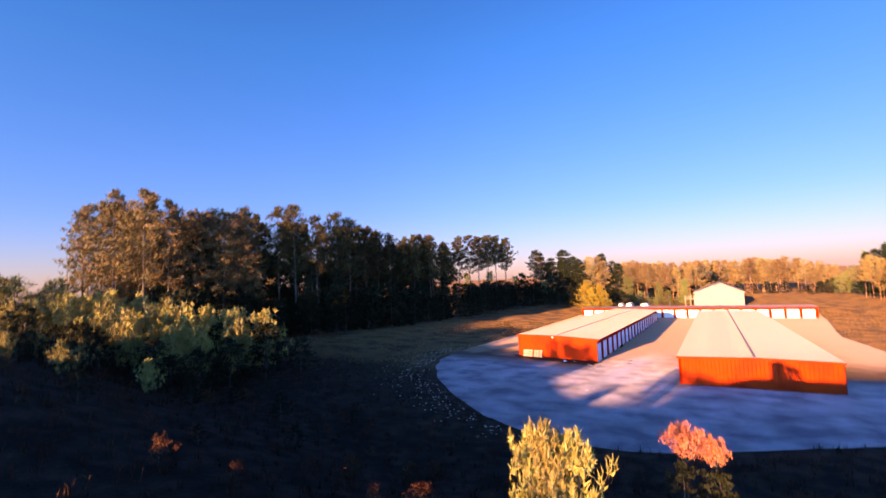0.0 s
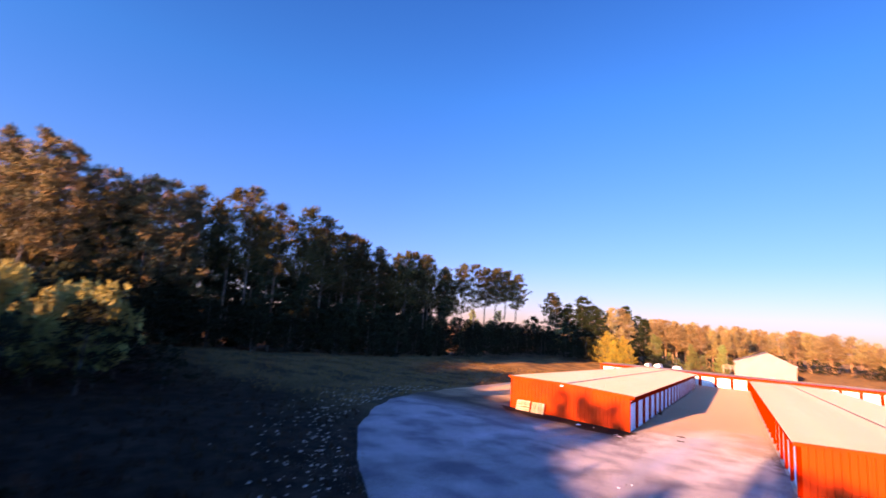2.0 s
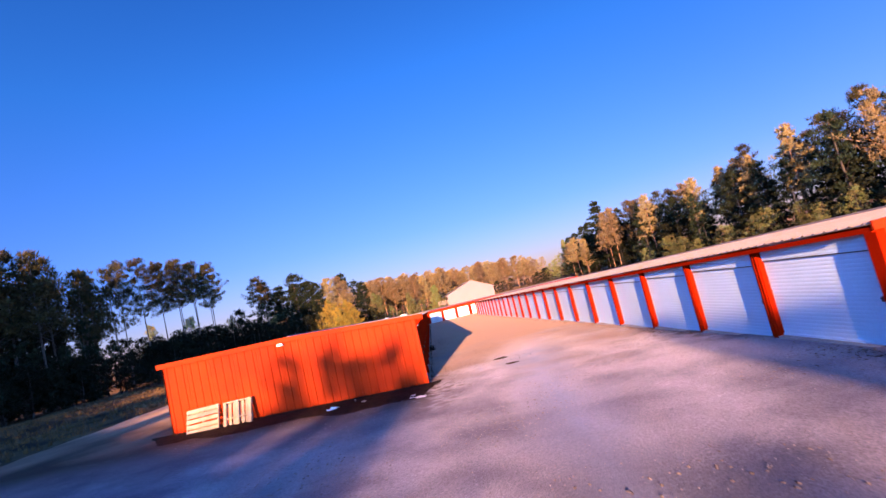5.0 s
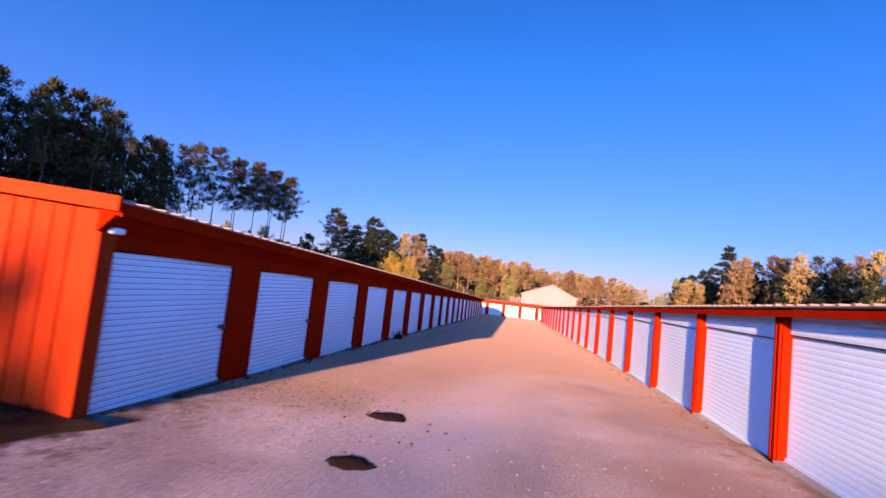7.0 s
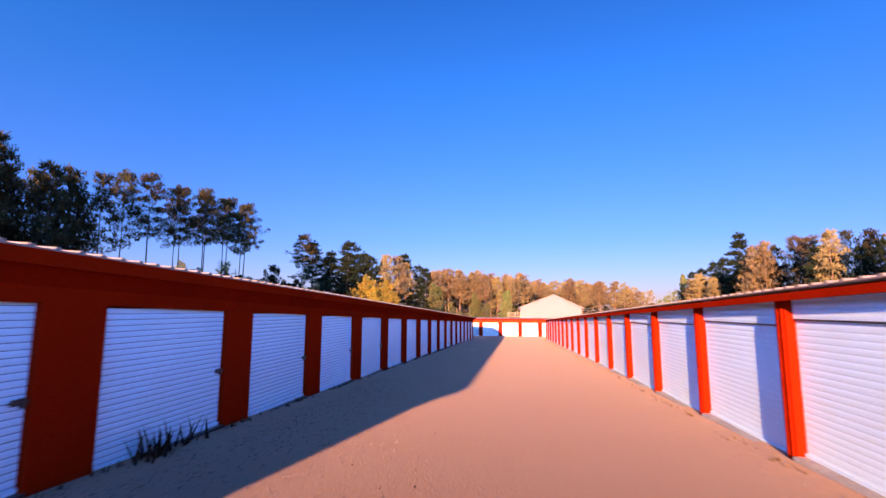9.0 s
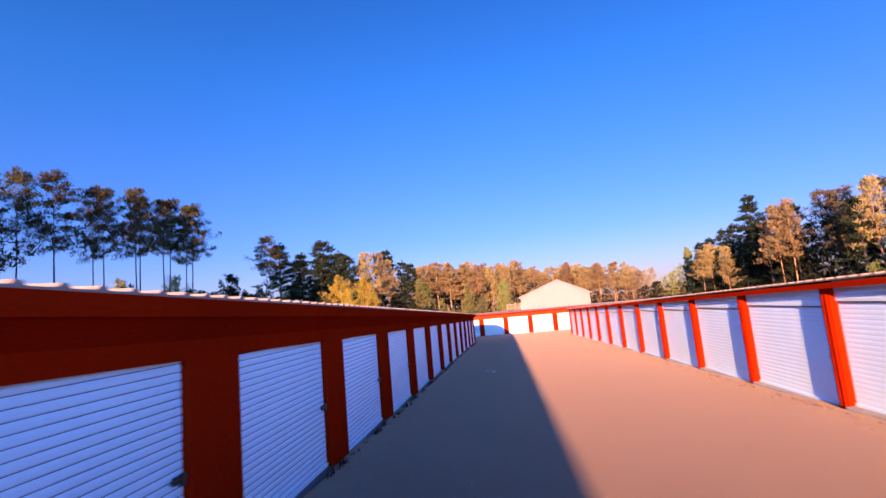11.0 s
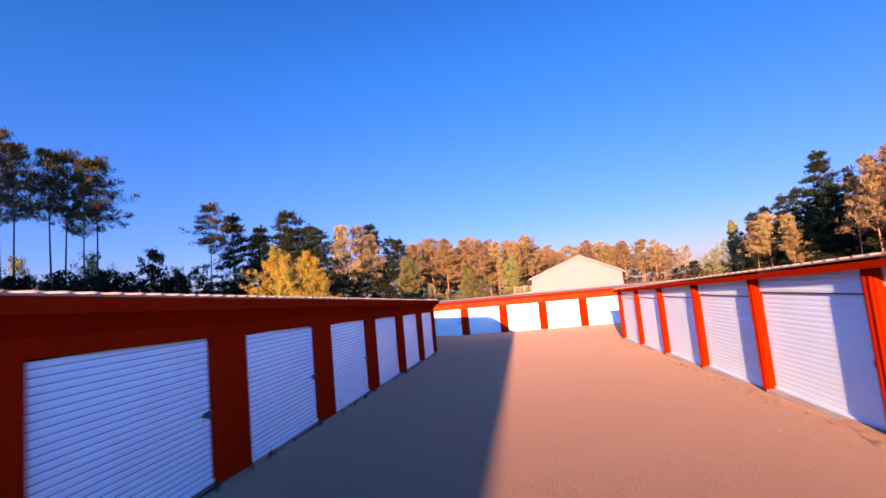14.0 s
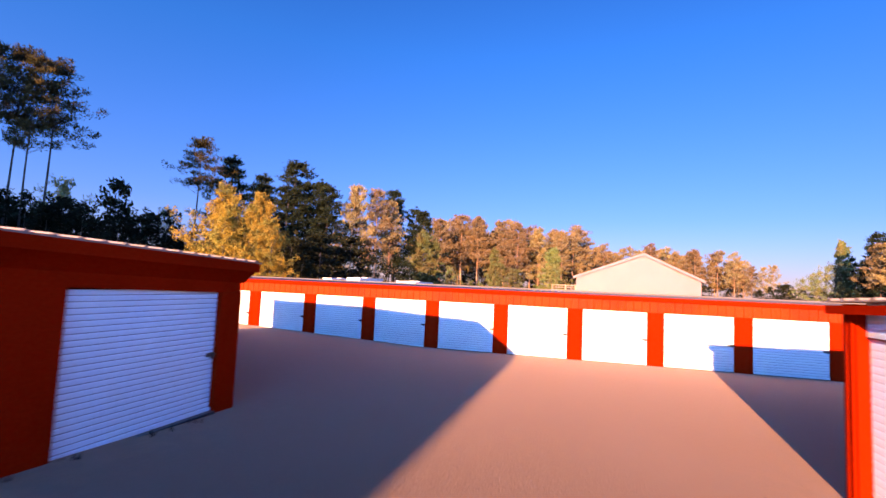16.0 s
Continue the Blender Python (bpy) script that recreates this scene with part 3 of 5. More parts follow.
def gravel_material():
    """Loose pale gravel at the entrance that gives way to smooth worn asphalt along the lane, with a warm sunlit sheen
    put on it.
    """
    m = material("gravel_and_asphalt", (0.215, 0.195, 0.225), 0.92, 0.0, 0.36, 0.42, 34, 0.5, second=(0.098, 0.094, 0.125), mix_lo=0.42, mix_hi=0.66, dist=0.015, spec=0.1, chalky=1.0)
    n, l = m.node_tree.nodes, m.node_tree.links
    b = n["Principled BSDF"]
    old = b.inputs["Base Color"].links[0].from_socket
    geo = n.new("ShaderNodeNewGeometry")
    sep = n.new("ShaderNodeSeparateXYZ")
    l.new(geo.outputs["Position"], sep.inputs[0])
    wob = n.new("ShaderNodeTexNoise")
    wob.inputs["Scale"].default_value, wob.inputs["Detail"].default_value = 0.22, 5
    l.new(geo.outputs["Position"], wob.inputs["Vector"])
    add = n.new("ShaderNodeMath")
    add.operation = "MULTIPLY_ADD"
    l.new(wob.outputs[0], add.inputs[0])
    add.inputs[1].default_value = 26.0
    l.new(sep.outputs["Y"], add.inputs[2])
    rng_ = n.new("ShaderNodeMapRange")
    rng_.inputs["From Min"].default_value, rng_.inputs["From Max"].default_value = 12.0, 26.0
    l.new(add.outputs[0], rng_.inputs[0])
    tar = n.new("ShaderNodeTexNoise")
    tar.inputs["Scale"].default_value, tar.inputs["Detail"].default_value = 0.5, 8
    l.new(geo.outputs["Position"], tar.inputs["Vector"])
    ramp = n.new("ShaderNodeValToRGB")
    ramp.color_ramp.elements[0].position, ramp.color_ramp.elements[1].position = 0.35, 0.65
    # near-black bluish base sets the tone of the shaded lane
    ramp.color_ramp.elements[0].color, ramp.color_ramp.elements[1].color = (0.008, 0.009, 0.016, 1), (0.014, 0.014, 0.021, 1)
    l.new(tar.outputs[0], ramp.inputs[0])
    mx = n.new("ShaderNodeMix")
    mx.data_type = "RGBA"
    l.new(rng_.outputs[0], mx.inputs[0])
    l.new(old, mx.inputs[6])
    l.new(ramp.outputs[0], mx.inputs[7])
    # leaf litter and dirt along the feet of both walls, and tyre-worn streaks
    far = n.new("ShaderNodeMath")
    far.operation = "ABSOLUTE"
    mid = n.new("ShaderNodeMath")
    mid.operation = "ADD"
    mid.inputs[1].default_value = -4.9
    l.new(sep.outputs["X"], mid.inputs[0])
    l.new(mid.outputs[0], far.inputs[0])
    crumbs = n.new("ShaderNodeTexNoise")
    crumbs.inputs["Scale"].default_value, crumbs.inputs["Detail"].default_value = 3.0, 8
    l.new(geo.outputs["Position"], crumbs.inputs["Vector"])
    add2 = n.new("ShaderNodeMath")
    add2.operation = "MULTIPLY_ADD"
    l.new(crumbs.outputs[0], add2.inputs[0])
    add2.inputs[1].default_value = 5.0
    l.new(far.outputs[0], add2.inputs[2])
    verge = n.new("ShaderNodeMapRange")
    verge.inputs["From Min"].default_value, verge.inputs["From Max"].default_value = 6.5, 7.6
    l.new(add2.outputs[0], verge.inputs[0])
    lane = n.new("ShaderNodeMapRange")
    lane.inputs["From Min"].default_value, lane.inputs["From Max"].default_value = -7.0, -2.0
    l.new(sep.outputs["Y"], lane.inputs[0])
    lane2 = n.new("ShaderNodeMapRange")
    lane2.inputs["From Min"].default_value, lane2.inputs["From Max"].default_value = 75.0, 72.0
    l.new(sep.outputs["Y"], lane2.inputs[0])
    m1, m2 = n.new("ShaderNodeMath"), n.new("ShaderNodeMath")
    m1.operation = m2.operation = "MULTIPLY"
    l.new(lane.outputs[0], m1.inputs[0])
    l.new(lane2.outputs[0], m1.inputs[1])
    l.new(m1.outputs[0], m2.inputs[0])
    l.new(verge.outputs[0], m2.inputs[1])
    dirt = n.new("ShaderNodeMix")
    dirt.data_type = "RGBA"
    l.new(m2.outputs[0], dirt.inputs[0])
    l.new(mx.outputs[2], dirt.inputs[6])
    dirt.inputs[7].default_value = (0.05, 0.033, 0.026, 1)
    # a strip of paler bluish grey, ragged at the sides, that runs from the entrance into the lane
    line = n.new("ShaderNodeMath")
    line.operation = "MULTIPLY_ADD"
    line.inputs[1].default_value, line.inputs[2].default_value = -0.13, -4.35
    l.new(sep.outputs["Y"], line.inputs[0])
    off = n.new("ShaderNodeMath")
    off.operation = "ADD"
    l.new(sep.outputs["X"], off.inputs[0])
    l.new(line.outputs[0], off.inputs[1])
    away = n.new("ShaderNodeMath")
    away.operation = "ABSOLUTE"
    l.new(off.outputs[0], away.inputs[0])
    ragged = n.new("ShaderNodeMath")
    ragged.operation = "MULTIPLY_ADD"
    ragged.inputs[1].default_value = 3.2
    l.new(wob.outputs[0], ragged.inputs[0])
    l.new(away.outputs[0], ragged.inputs[2])
    across, start, end = n.new("ShaderNodeMapRange"), n.new("ShaderNodeMapRange"), n.new("ShaderNodeMapRange")
    across.inputs["From Min"].default_value, across.inputs["From Max"].default_value = 3.2, 1.7
    start.inputs["From Min"].default_value, start.inputs["From Max"].default_value = -20.0, -12.0
    end.inputs["From Min"].default_value, end.inputs["From Max"].default_value = 11.0, 2.0
    l.new(ragged.outputs[0], across.inputs[0])
    l.new(sep.outputs["Y"], start.inputs[0])
    l.new(sep.outputs["Y"], end.inputs[0])
    w1, w2 = n.new("ShaderNodeMath"), n.new("ShaderNodeMath")
    w1.operation = w2.operation = "MULTIPLY"
    l.new(across.outputs[0], w1.inputs[0])
    l.new(start.outputs[0], w1.inputs[1])
    l.new(w1.outputs[0], w2.inputs[0])
    l.new(end.outputs[0], w2.inputs[1])
    strip = n.new("ShaderNodeMix")
    strip.data_type = "RGBA"
    l.new(w2.outputs[0], strip.inputs[0])
    l.new(dirt.outputs[2], strip.inputs[6])
    strip.inputs[7].default_value = (0.155, 0.165, 0.235, 1)
    stretch = n.new("ShaderNodeMapping")
    stretch.inputs["Scale"].default_value = (0.28, 0.11, 1.0)
    stretch.inputs["Rotation"].default_value = (0, 0, 0.35)
    l.new(geo.outputs["Position"], stretch.inputs["Vector"])
    worn = n.new("ShaderNodeTexNoise")
    worn.inputs["Scale"].default_value, worn.inputs["Detail"].default_value, worn.inputs["Distortion"].default_value = 1.0, 7, 0.8
    l.new(stretch.outputs[0], worn.inputs["Vector"])
    shade = n.new("ShaderNodeMapRange")
    shade.inputs["From Min"].default_value, shade.inputs["From Max"].default_value = 0.32, 0.68
    shade.inputs["To Min"].default_value, shade.inputs["To Max"].default_value = 0.78, 1.14
    l.new(worn.outputs[0], shade.inputs[0])
    hs = n.new("ShaderNodeHueSaturation")
    l.new(strip.outputs[2], hs.inputs["Color"])
    l.new(shade.outputs[0], hs.inputs["Value"])
    grit = n.new("ShaderNodeTexNoise")
    grit.inputs["Scale"].default_value, grit.inputs["Detail"].default_value = 16.0, 5
    l.new(geo.outputs["Position"], grit.inputs["Vector"])
    gr = n.new("ShaderNodeMapRange")
    gr.inputs["From Min"].default_value, gr.inputs["From Max"].default_value = 0.3, 0.7
    gr.inputs["To Min"].default_value, gr.inputs["To Max"].default_value = 0.86, 1.13
    l.new(grit.outputs[0], gr.inputs[0])
    hs2 = n.new("ShaderNodeHueSaturation")
    l.new(hs.outputs[0], hs2.inputs["Color"])
    l.new(gr.outputs[0], hs2.inputs["Value"])
    l.new(hs2.outputs[0], b.inputs["Base Color"])
    # warm sheen put on the asphalt to brighten its sunlit stretch
    sun_sheen = n.new("ShaderNodeMath")
    sun_sheen.operation = "MULTIPLY"
    sun_sheen.inputs[1].default_value = 0.48
    l.new(rng_.outputs[0], sun_sheen.inputs[0])
    l.new(sun_sheen.outputs[0], b.inputs["Sheen Weight"])
    b.inputs["Sheen Roughness"].default_value = 0.75
    b.inputs["Sheen Tint"].default_value = (1.0, 0.65, 0.44, 1)
    return m


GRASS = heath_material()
GRAVEL = gravel_material()
land()
lot()

# ---- trees ----
NEEDLE = material("pine_needles", (0.135, 0.10, 0.047), 0.8, 0, 0.3, 0.6, 8, 0, second=(0.175, 0.115, 0.048), random=0.3, spec=0.2)
# the dark needle and leaf tones have the forest's shade mixed into them
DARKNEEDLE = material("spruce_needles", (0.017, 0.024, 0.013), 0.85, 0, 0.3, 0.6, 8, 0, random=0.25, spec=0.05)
YELLOW = material("yellow_leaves", (0.22, 0.145, 0.02), 0.8, 0, 0.3, 0.6, 8, 0, second=(0.13, 0.12, 0.025), random=0.2, spec=0.2)
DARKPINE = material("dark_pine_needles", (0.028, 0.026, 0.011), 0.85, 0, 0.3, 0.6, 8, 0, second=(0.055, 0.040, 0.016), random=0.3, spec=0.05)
TIPPINE = material("brown_pine_needles", (0.065, 0.052, 0.022), 0.8, 0, 0.3, 0.6, 8, 0, second=(0.10, 0.062, 0.024), random=0.3, spec=0.2)
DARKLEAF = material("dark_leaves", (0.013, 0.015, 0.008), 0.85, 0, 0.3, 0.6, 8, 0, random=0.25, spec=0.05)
GREEN = material("green_leaves", (0.09, 0.11, 0.035), 0.8, 0, 0.3, 0.6, 8, 0, second=(0.13, 0.11, 0.04), random=0.3, spec=0.2)
SHOOT = material("young_pine_needles", (0.20, 0.17, 0.05), 0.8, 0, 0.3, 0.6, 8, 0, second=(0.10, 0.10, 0.03), random=0.2, spec=0.2)
REDLEAF = material("reddish_leaves", (0.34, 0.11, 0.06), 0.8, 0, 0.3, 0.6, 8, 0, random=0.2, spec=0.2)
BROWNLEAF = material("brown_leaves", (0.07, 0.032, 0.018), 0.85, 0, 0.3, 0.6, 8, 0, second=(0.035, 0.022, 0.013), random=0.3, spec=0.05)
rng = np.random.default_rng(7)


def tube(points, radii, sides=7):
    verts, faces = [], []
    for (x, y, z), r in zip(points, radii):
        verts += [(x + r * math.cos(2 * math.pi * k / sides), y + r * math.sin(2 * math.pi * k / sides), z) for k in range(sides)]
    for i in range(len(points) - 1):
        faces += [(i * sides + k, i * sides + (k + 1) % sides, (i + 1) * sides + (k + 1) % sides, (i + 1) * sides + k) for k in range(sides)]
    return verts, faces


def leaf_mesh(name, centres, sizes, per, leaf, mat, flat=0.6, spiky=False):
    """Many small leaf blades scattered in clumps round the centres."""
    c = np.repeat(np.asarray(centres), per, axis=0)
    s = np.repeat(np.asarray(sizes), per)
    d = rng.normal(size=c.shape)
    d /= np.linalg.norm(d, axis=1)[:, None]
    p = c + d * (s * rng.uniform(0.25, 1.0, len(s)) ** 0.6)[:, None] * np.array([1, 1, flat])
    a = rng.normal(size=c.shape) * 0.55 + d * 1.1 + np.array([0, 0, 0.9]) if spiky else rng.normal(size=c.shape) + d * 0.6
    a /= np.linalg.norm(a, axis=1)[:, None]
    b = np.cross(a, rng.normal(size=c.shape))
    b /= np.linalg.norm(b, axis=1)[:, None]
    k = leaf * rng.uniform(0.6, 1.3, len(s))[:, None]
    w = 0.19 if spiky else 0.29
    verts = np.stack([p - a * k * 0.5 - b * k * w, p - a * k * 0.4 + b * k * w, p + a * k * (0.85 if spiky else 0.6)], 1).reshape(-1, 3)
    n = len(p)
    me = bpy.data.meshes.new(name)
    me.vertices.add(3 * n)
    me.vertices.foreach_set("co", verts.ravel())
    me.loops.add(3 * n)
    me.loops.foreach_set("vertex_index", np.arange(3 * n))
    me.polygons.add(n)
    me.polygons.foreach_set("loop_start", np.arange(n) * 3)
    me.materials.append(mat)
    me.update(calc_edges=True)
    me.validate()
    return me


SHAPES = {  # crown's foot (two heights), branches, reach, profile power, rise (two), clump size, clumps a branch, blades a clump, blade, flatness, tiers
    "pine": (0.36, 0.48, 48, 0.155, 0.8, 0.0, 0.5, 0.025, 5, 9, 0.50, 1.0, 13),
    "lowpine": (0.26, 0.42, 38, 0.18, 0.7, 0.05, 0.55, 0.031, 5, 9, 0.52, 1.0, 11),
    "spruce": (0.05, 0.12, 52, 0.22, 0.85, 0.0, 0.4, 0.028, 5, 8, 0.48, 0.8, 15),
    "broad": (0.04, 0.12, 36, 0.34, 0.6, 0.0, 0.6, 0.058, 3, 12, 0.40, 0.9, 0),
    "leafy": (0.06, 0.14, 46, 0.32, 0.6, 0.1, 0.8, 0.048, 4, 13, 0.29, 0.95, 0),
    "finepine": (0.30, 0.42, 52, 0.16, 0.75, 0.0, 0.5, 0.023, 6, 14, 0.36, 1.0, 13),
    "fineslim": (0.56, 0.64, 44, 0.10, 0.7, -0.05, 0.5, 0.021, 6, 27, 0.24, 0.9, 9),
    "finespruce": (0.05, 0.12, 72, 0.24, 0.8, -0.02, 0.35, 0.029, 6, 20, 0.35, 0.7, 15),
    "finelow": (0.28, 0.42, 54, 0.175, 0.7, 0.05, 0.55, 0.027, 6, 21, 0.33, 1.0, 12),
    "finebroad": (0.02, 0.05, 84, 0.34, 0.75, 0.35, 0.95, 0.030, 7, 36, 0.14, 1.3, 0),
    "thick": (0.03, 0.06, 36, 0.36, 0.5, 0.0, 0.5, 0.075, 3, 11, 0.8, 0.9, 0),
    "bush": (0.03, 0.06, 26, 0.5, 0.6, 0.0, 0.6, 0.12, 2, 24, 0.15, 0.9, 0),
    "wisp": (0.76, 0.80, 30, 0.17, 0.6, 0.3, 0.9, 0.045, 3, 26, 0.06, 1.0, 0),
    "sapling": (0.04, 0.08, 44, 0.36, 0.7, 0.6, 1.2, 0.036, 5, 16, 0.16, 1.9, 0),
}


def tree_thing(name, label, height, kind, mat, bark, category="tree"):
    """kind: pine (bare trunk, high crown), spruce (cone), broad (round), bush and so on; branches carry separate clumps with gaps between."""
    root = tagged(new(name), label, category)
    lean = rng.normal(0, 0.012, 2)
    bend = rng.normal(0, 0.18, 2)
    tv, tf = [], []

    def add(pts, rad, sides=6):
        n = len(tv)
        v, f = tube(pts, rad, sides)
        tv.extend(v)
        tf.extend(tuple(n + i for i in q) for q in f)
    axis = lambda z: (lean[0] * z + bend[0] * math.sin(z / height * 3), lean[1] * z + bend[1] * math.sin(z / height * 3), z)
    r0 = height * (0.006 if kind == "fineslim" else 0.0085 if kind in ("pine", "lowpine", "finelow", "finepine") else 0.013)
    zs = np.linspace(-0.4, height * 0.97, 9)
    add([axis(z) for z in zs], [max(0.02, r0 * (1 - 0.9 * max(0, z) / height)) for z in zs], 8)
    lo0, lo1, count, spread, power, d0, d1, size, clumps, per, leaf, flat, tiers = SHAPES[kind]
    lo = height * rng.uniform(lo0, lo1)
    conical = kind in ("spruce", "sapling", "finespruce", "finebroad")
    lobes = rng.uniform(0, 6.28, 3)
    centres, sizes = [], []
    for i in range(count):
        k = (i + rng.uniform(0, 1)) / count
        if tiers:
            k = (math.floor(k * tiers) + rng.uniform(0.05, 0.7)) / tiers
        z = lo + (height - lo) * k * 0.97
        ang = i * 2.4 + rng.normal(0, 0.5)
        uneven = 1 + 0.28 * math.sin(ang + lobes[0]) + 0.22 * math.sin(2 * ang + 9 * k + lobes[1]) + 0.25 * math.sin(17 * k + lobes[2])
        body = (1.04 - k) ** power if conical else (0.35 + 0.65 * math.sin(math.pi * min(1, 0.3 + 0.5 * k)) ** 2) * (1.02 - k) ** (power - 0.25) if k > 0.3 else 0.75 + 0.25 * math.sin(math.pi * (0.25 + k))
        reach = height * spread * body * uneven * rng.uniform(0.55, 1.15) + 0.05 * height * (0.3 if conical else 0.5)
        ax = axis(z)
        rise = rng.uniform(d0, d1)
        tip = (ax[0] + math.cos(ang) * reach, ax[1] + math.sin(ang) * reach, min(z + reach * rise, height * 1.01))
        low = axis(max(0.2, z - reach * 0.2))
        add([low, tip], [r0 * 0.30 * (1.15 - k), 0.012], 3)
        for c in range(clumps):
            f = 1.0 if c == 0 else rng.uniform(0.30, 1.0)
            side = rng.normal(0, 0.16 if c else 0.0) * reach
            p = [ax[j] + (tip[j] - ax[j]) * f for j in range(3)]
            centres.append([p[0] - math.sin(ang) * side, p[1] + math.cos(ang) * side, p[2] + rng.normal(0, 0.25) * size * height])
            sizes.append(size * height * rng.uniform(0.6, 1.35))
    for k in range(3):
        ax = axis(height * (0.93 + 0.03 * k))
        centres.append([ax[0] + rng.normal(0, 0.1), ax[1] + rng.normal(0, 0.1), ax[2]])
        sizes.append(height * size * (0.8 - 0.2 * k))
    child("trunk", mesh_of("trunk", tv, tf, [bark], None, True), root)
    child("crown", leaf_mesh("crown", centres, sizes, per, leaf, mat, flat, kind not in ("broad", "finebroad", "leafy", "bush", "thick")), root)
    return root


pines = [tree_thing("pine_tree", "tall pine with a bare orange-brown trunk and high crown", 19 + i, "pine", NEEDLE, BARK) for i in range(5)]
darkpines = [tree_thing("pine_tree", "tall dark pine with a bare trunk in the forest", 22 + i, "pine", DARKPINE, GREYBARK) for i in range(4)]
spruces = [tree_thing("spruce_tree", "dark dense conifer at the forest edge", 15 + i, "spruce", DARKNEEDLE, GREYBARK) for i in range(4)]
greens = [tree_thing("leafy_tree", "rounded leafy tree with green and olive foliage", 10 + i, "leafy", GREEN, GREYBARK) for i in range(3)]
yellows = [tree_thing("autumn_tree", "leafy tree in bright yellow autumn colour", 9 + i, "finebroad", YELLOW, GREYBARK) for i in range(2)]
bushes = [tree_thing("bush", "low bush with dull brown autumn leaves on the bank", 2.0 + i * 0.4, "bush", BROWNLEAF, GREYBARK, "bush") for i in range(3)]
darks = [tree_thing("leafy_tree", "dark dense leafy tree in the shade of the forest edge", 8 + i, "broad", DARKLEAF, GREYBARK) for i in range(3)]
lows = [tree_thing("pine_tree", "sunlit pine with orange-brown foliage in a dense wood", 17 + i, "lowpine", NEEDLE, BARK) for i in range(5)]
slims = [tree_thing("pine_tree", "slender pine with a long bare trunk and thin crown", 23 + i, "fineslim", DARKPINE, GREYBARK) for i in range(3)]
saplings = [tree_thing("young_pine", "young bushy pine with upright yellow-green shoots", 3 + i * 0.7, "sapling", SHOOT, GREYBARK) for i in range(3)]
redbushes = [tree_thing("bush", "small bush with reddish autumn leaves", 2.2, "wisp", REDLEAF, GREYBARK, "bush")]
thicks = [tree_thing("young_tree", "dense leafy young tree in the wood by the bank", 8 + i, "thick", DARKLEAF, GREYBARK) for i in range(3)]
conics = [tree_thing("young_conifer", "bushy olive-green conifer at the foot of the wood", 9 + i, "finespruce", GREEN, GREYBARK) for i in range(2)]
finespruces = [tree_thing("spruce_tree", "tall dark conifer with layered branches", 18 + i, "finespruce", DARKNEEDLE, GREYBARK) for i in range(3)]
finepines = [tree_thing("pine_tree", "tall sunlit pine at the tip of the forest", 21 + i, "finepine", TIPPINE, GREYBARK) for i in range(4)]
finelows = [tree_thing("pine_tree", "sunlit pine with clumped orange-brown crown", 17 + i, "finelow", NEEDLE, BARK) for i in range(3)]
used = {}
rng = np.random.default_rng(19)


def plant(pool, x, y, height, group="", sink=0.1, wide=1.0):
    """Stands a tree of the pool at (x, y), scaled to the height; the pool's own are used before copies."""
    src = pool[int(rng.integers(len(pool)))]
    first = src.name not in used
    if first:
        used[src.name] = max(v.co.z for v in src.children[0].data.vertices)
    s = height / used[src.name]
    m = pose(x, y, land_z(x, y) - sink, 0, 0, rng.uniform(0, 360))
    ob = src if first else copy_thing(src, m)
    ob.matrix_basis = m @ Matrix.Diagonal((s * wide * rng.uniform(0.88, 1.14), s * wide * rng.uniform(0.88, 1.14), s, 1))
    if group:
        tagged(ob, group=group)
    return ob


def grove(pool, x0, x1, y0, y1, count, lo, hi, group, wide=1.0):
    """Trees in jittered rows over a rectangle."""
    cols = max(1, round((count * (x1 - x0) / (y1 - y0)) ** 0.5))
    rows = max(1, round(count / cols))
    for i in range(cols):
        for j in range(rows):
            x = x0 + (x1 - x0) * (i + rng.uniform(0.1, 0.9)) / cols
            y = y0 + (y1 - y0) * (j + rng.uniform(0.1, 0.9)) / rows
            plant(pool, x, y, rng.uniform(lo, hi), group, 0.1, wide)


# forest along the dark side
grove(darkpines, -76, -53, 0, 36, 26, 23.5, 26.5, "dark pine forest")
grove(darkpines, -76, -53, 36, 74, 30, 21.5, 25, "dark pine forest")
grove(finepines, -78, -56, -25, -2, 28, 21, 24.5, "dark pine forest")
grove(darkpines, -130, -84, -66, -26, 26, 11, 15, "far pines")
grove(greens, -84, -60, -50, -27, 26, 8, 11, "far pines", 1.1)
grove(spruces, -80, -60, -18, 6, 30, 13, 19, "dark pine forest", 1.3)
grove(spruces, -68, -55, 6, 74, 42, 10, 16, "dark pine forest", 1.2)
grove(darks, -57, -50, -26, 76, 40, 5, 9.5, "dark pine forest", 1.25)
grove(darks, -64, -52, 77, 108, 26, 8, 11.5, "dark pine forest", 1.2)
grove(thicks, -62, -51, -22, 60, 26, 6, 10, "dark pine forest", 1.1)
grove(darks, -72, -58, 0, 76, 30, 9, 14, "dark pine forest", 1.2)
for x, y, h in ((-60, 78, 26.5), (-57, 81, 27), (-56, 86, 26), (-59, 91, 27.5), (-56.5, 95, 28), (-58.5, 98, 28), (-56, 101, 27.5), (-58, 104, 28.5), (-55, 106, 27.5), (-54, 103.5, 26.5)):
    plant(slims, x, y, h, "slender pines")
grove(darks, -76, -46, 108, 118, 24, 8.5, 11.5, "low dark trees", 1.1)
plant(greens, -66, 116, 15.5, "low dark trees", 0.1, 0.8)
plant(greens, -73, 110, 15.2, "low dark trees", 0.1, 0.75)
plant(greens, -60, 129, 12.8, "low dark trees", 0.1, 0.85)
plant(greens, -47, 128, 10.6, "low dark trees", 0.1, 0.9)
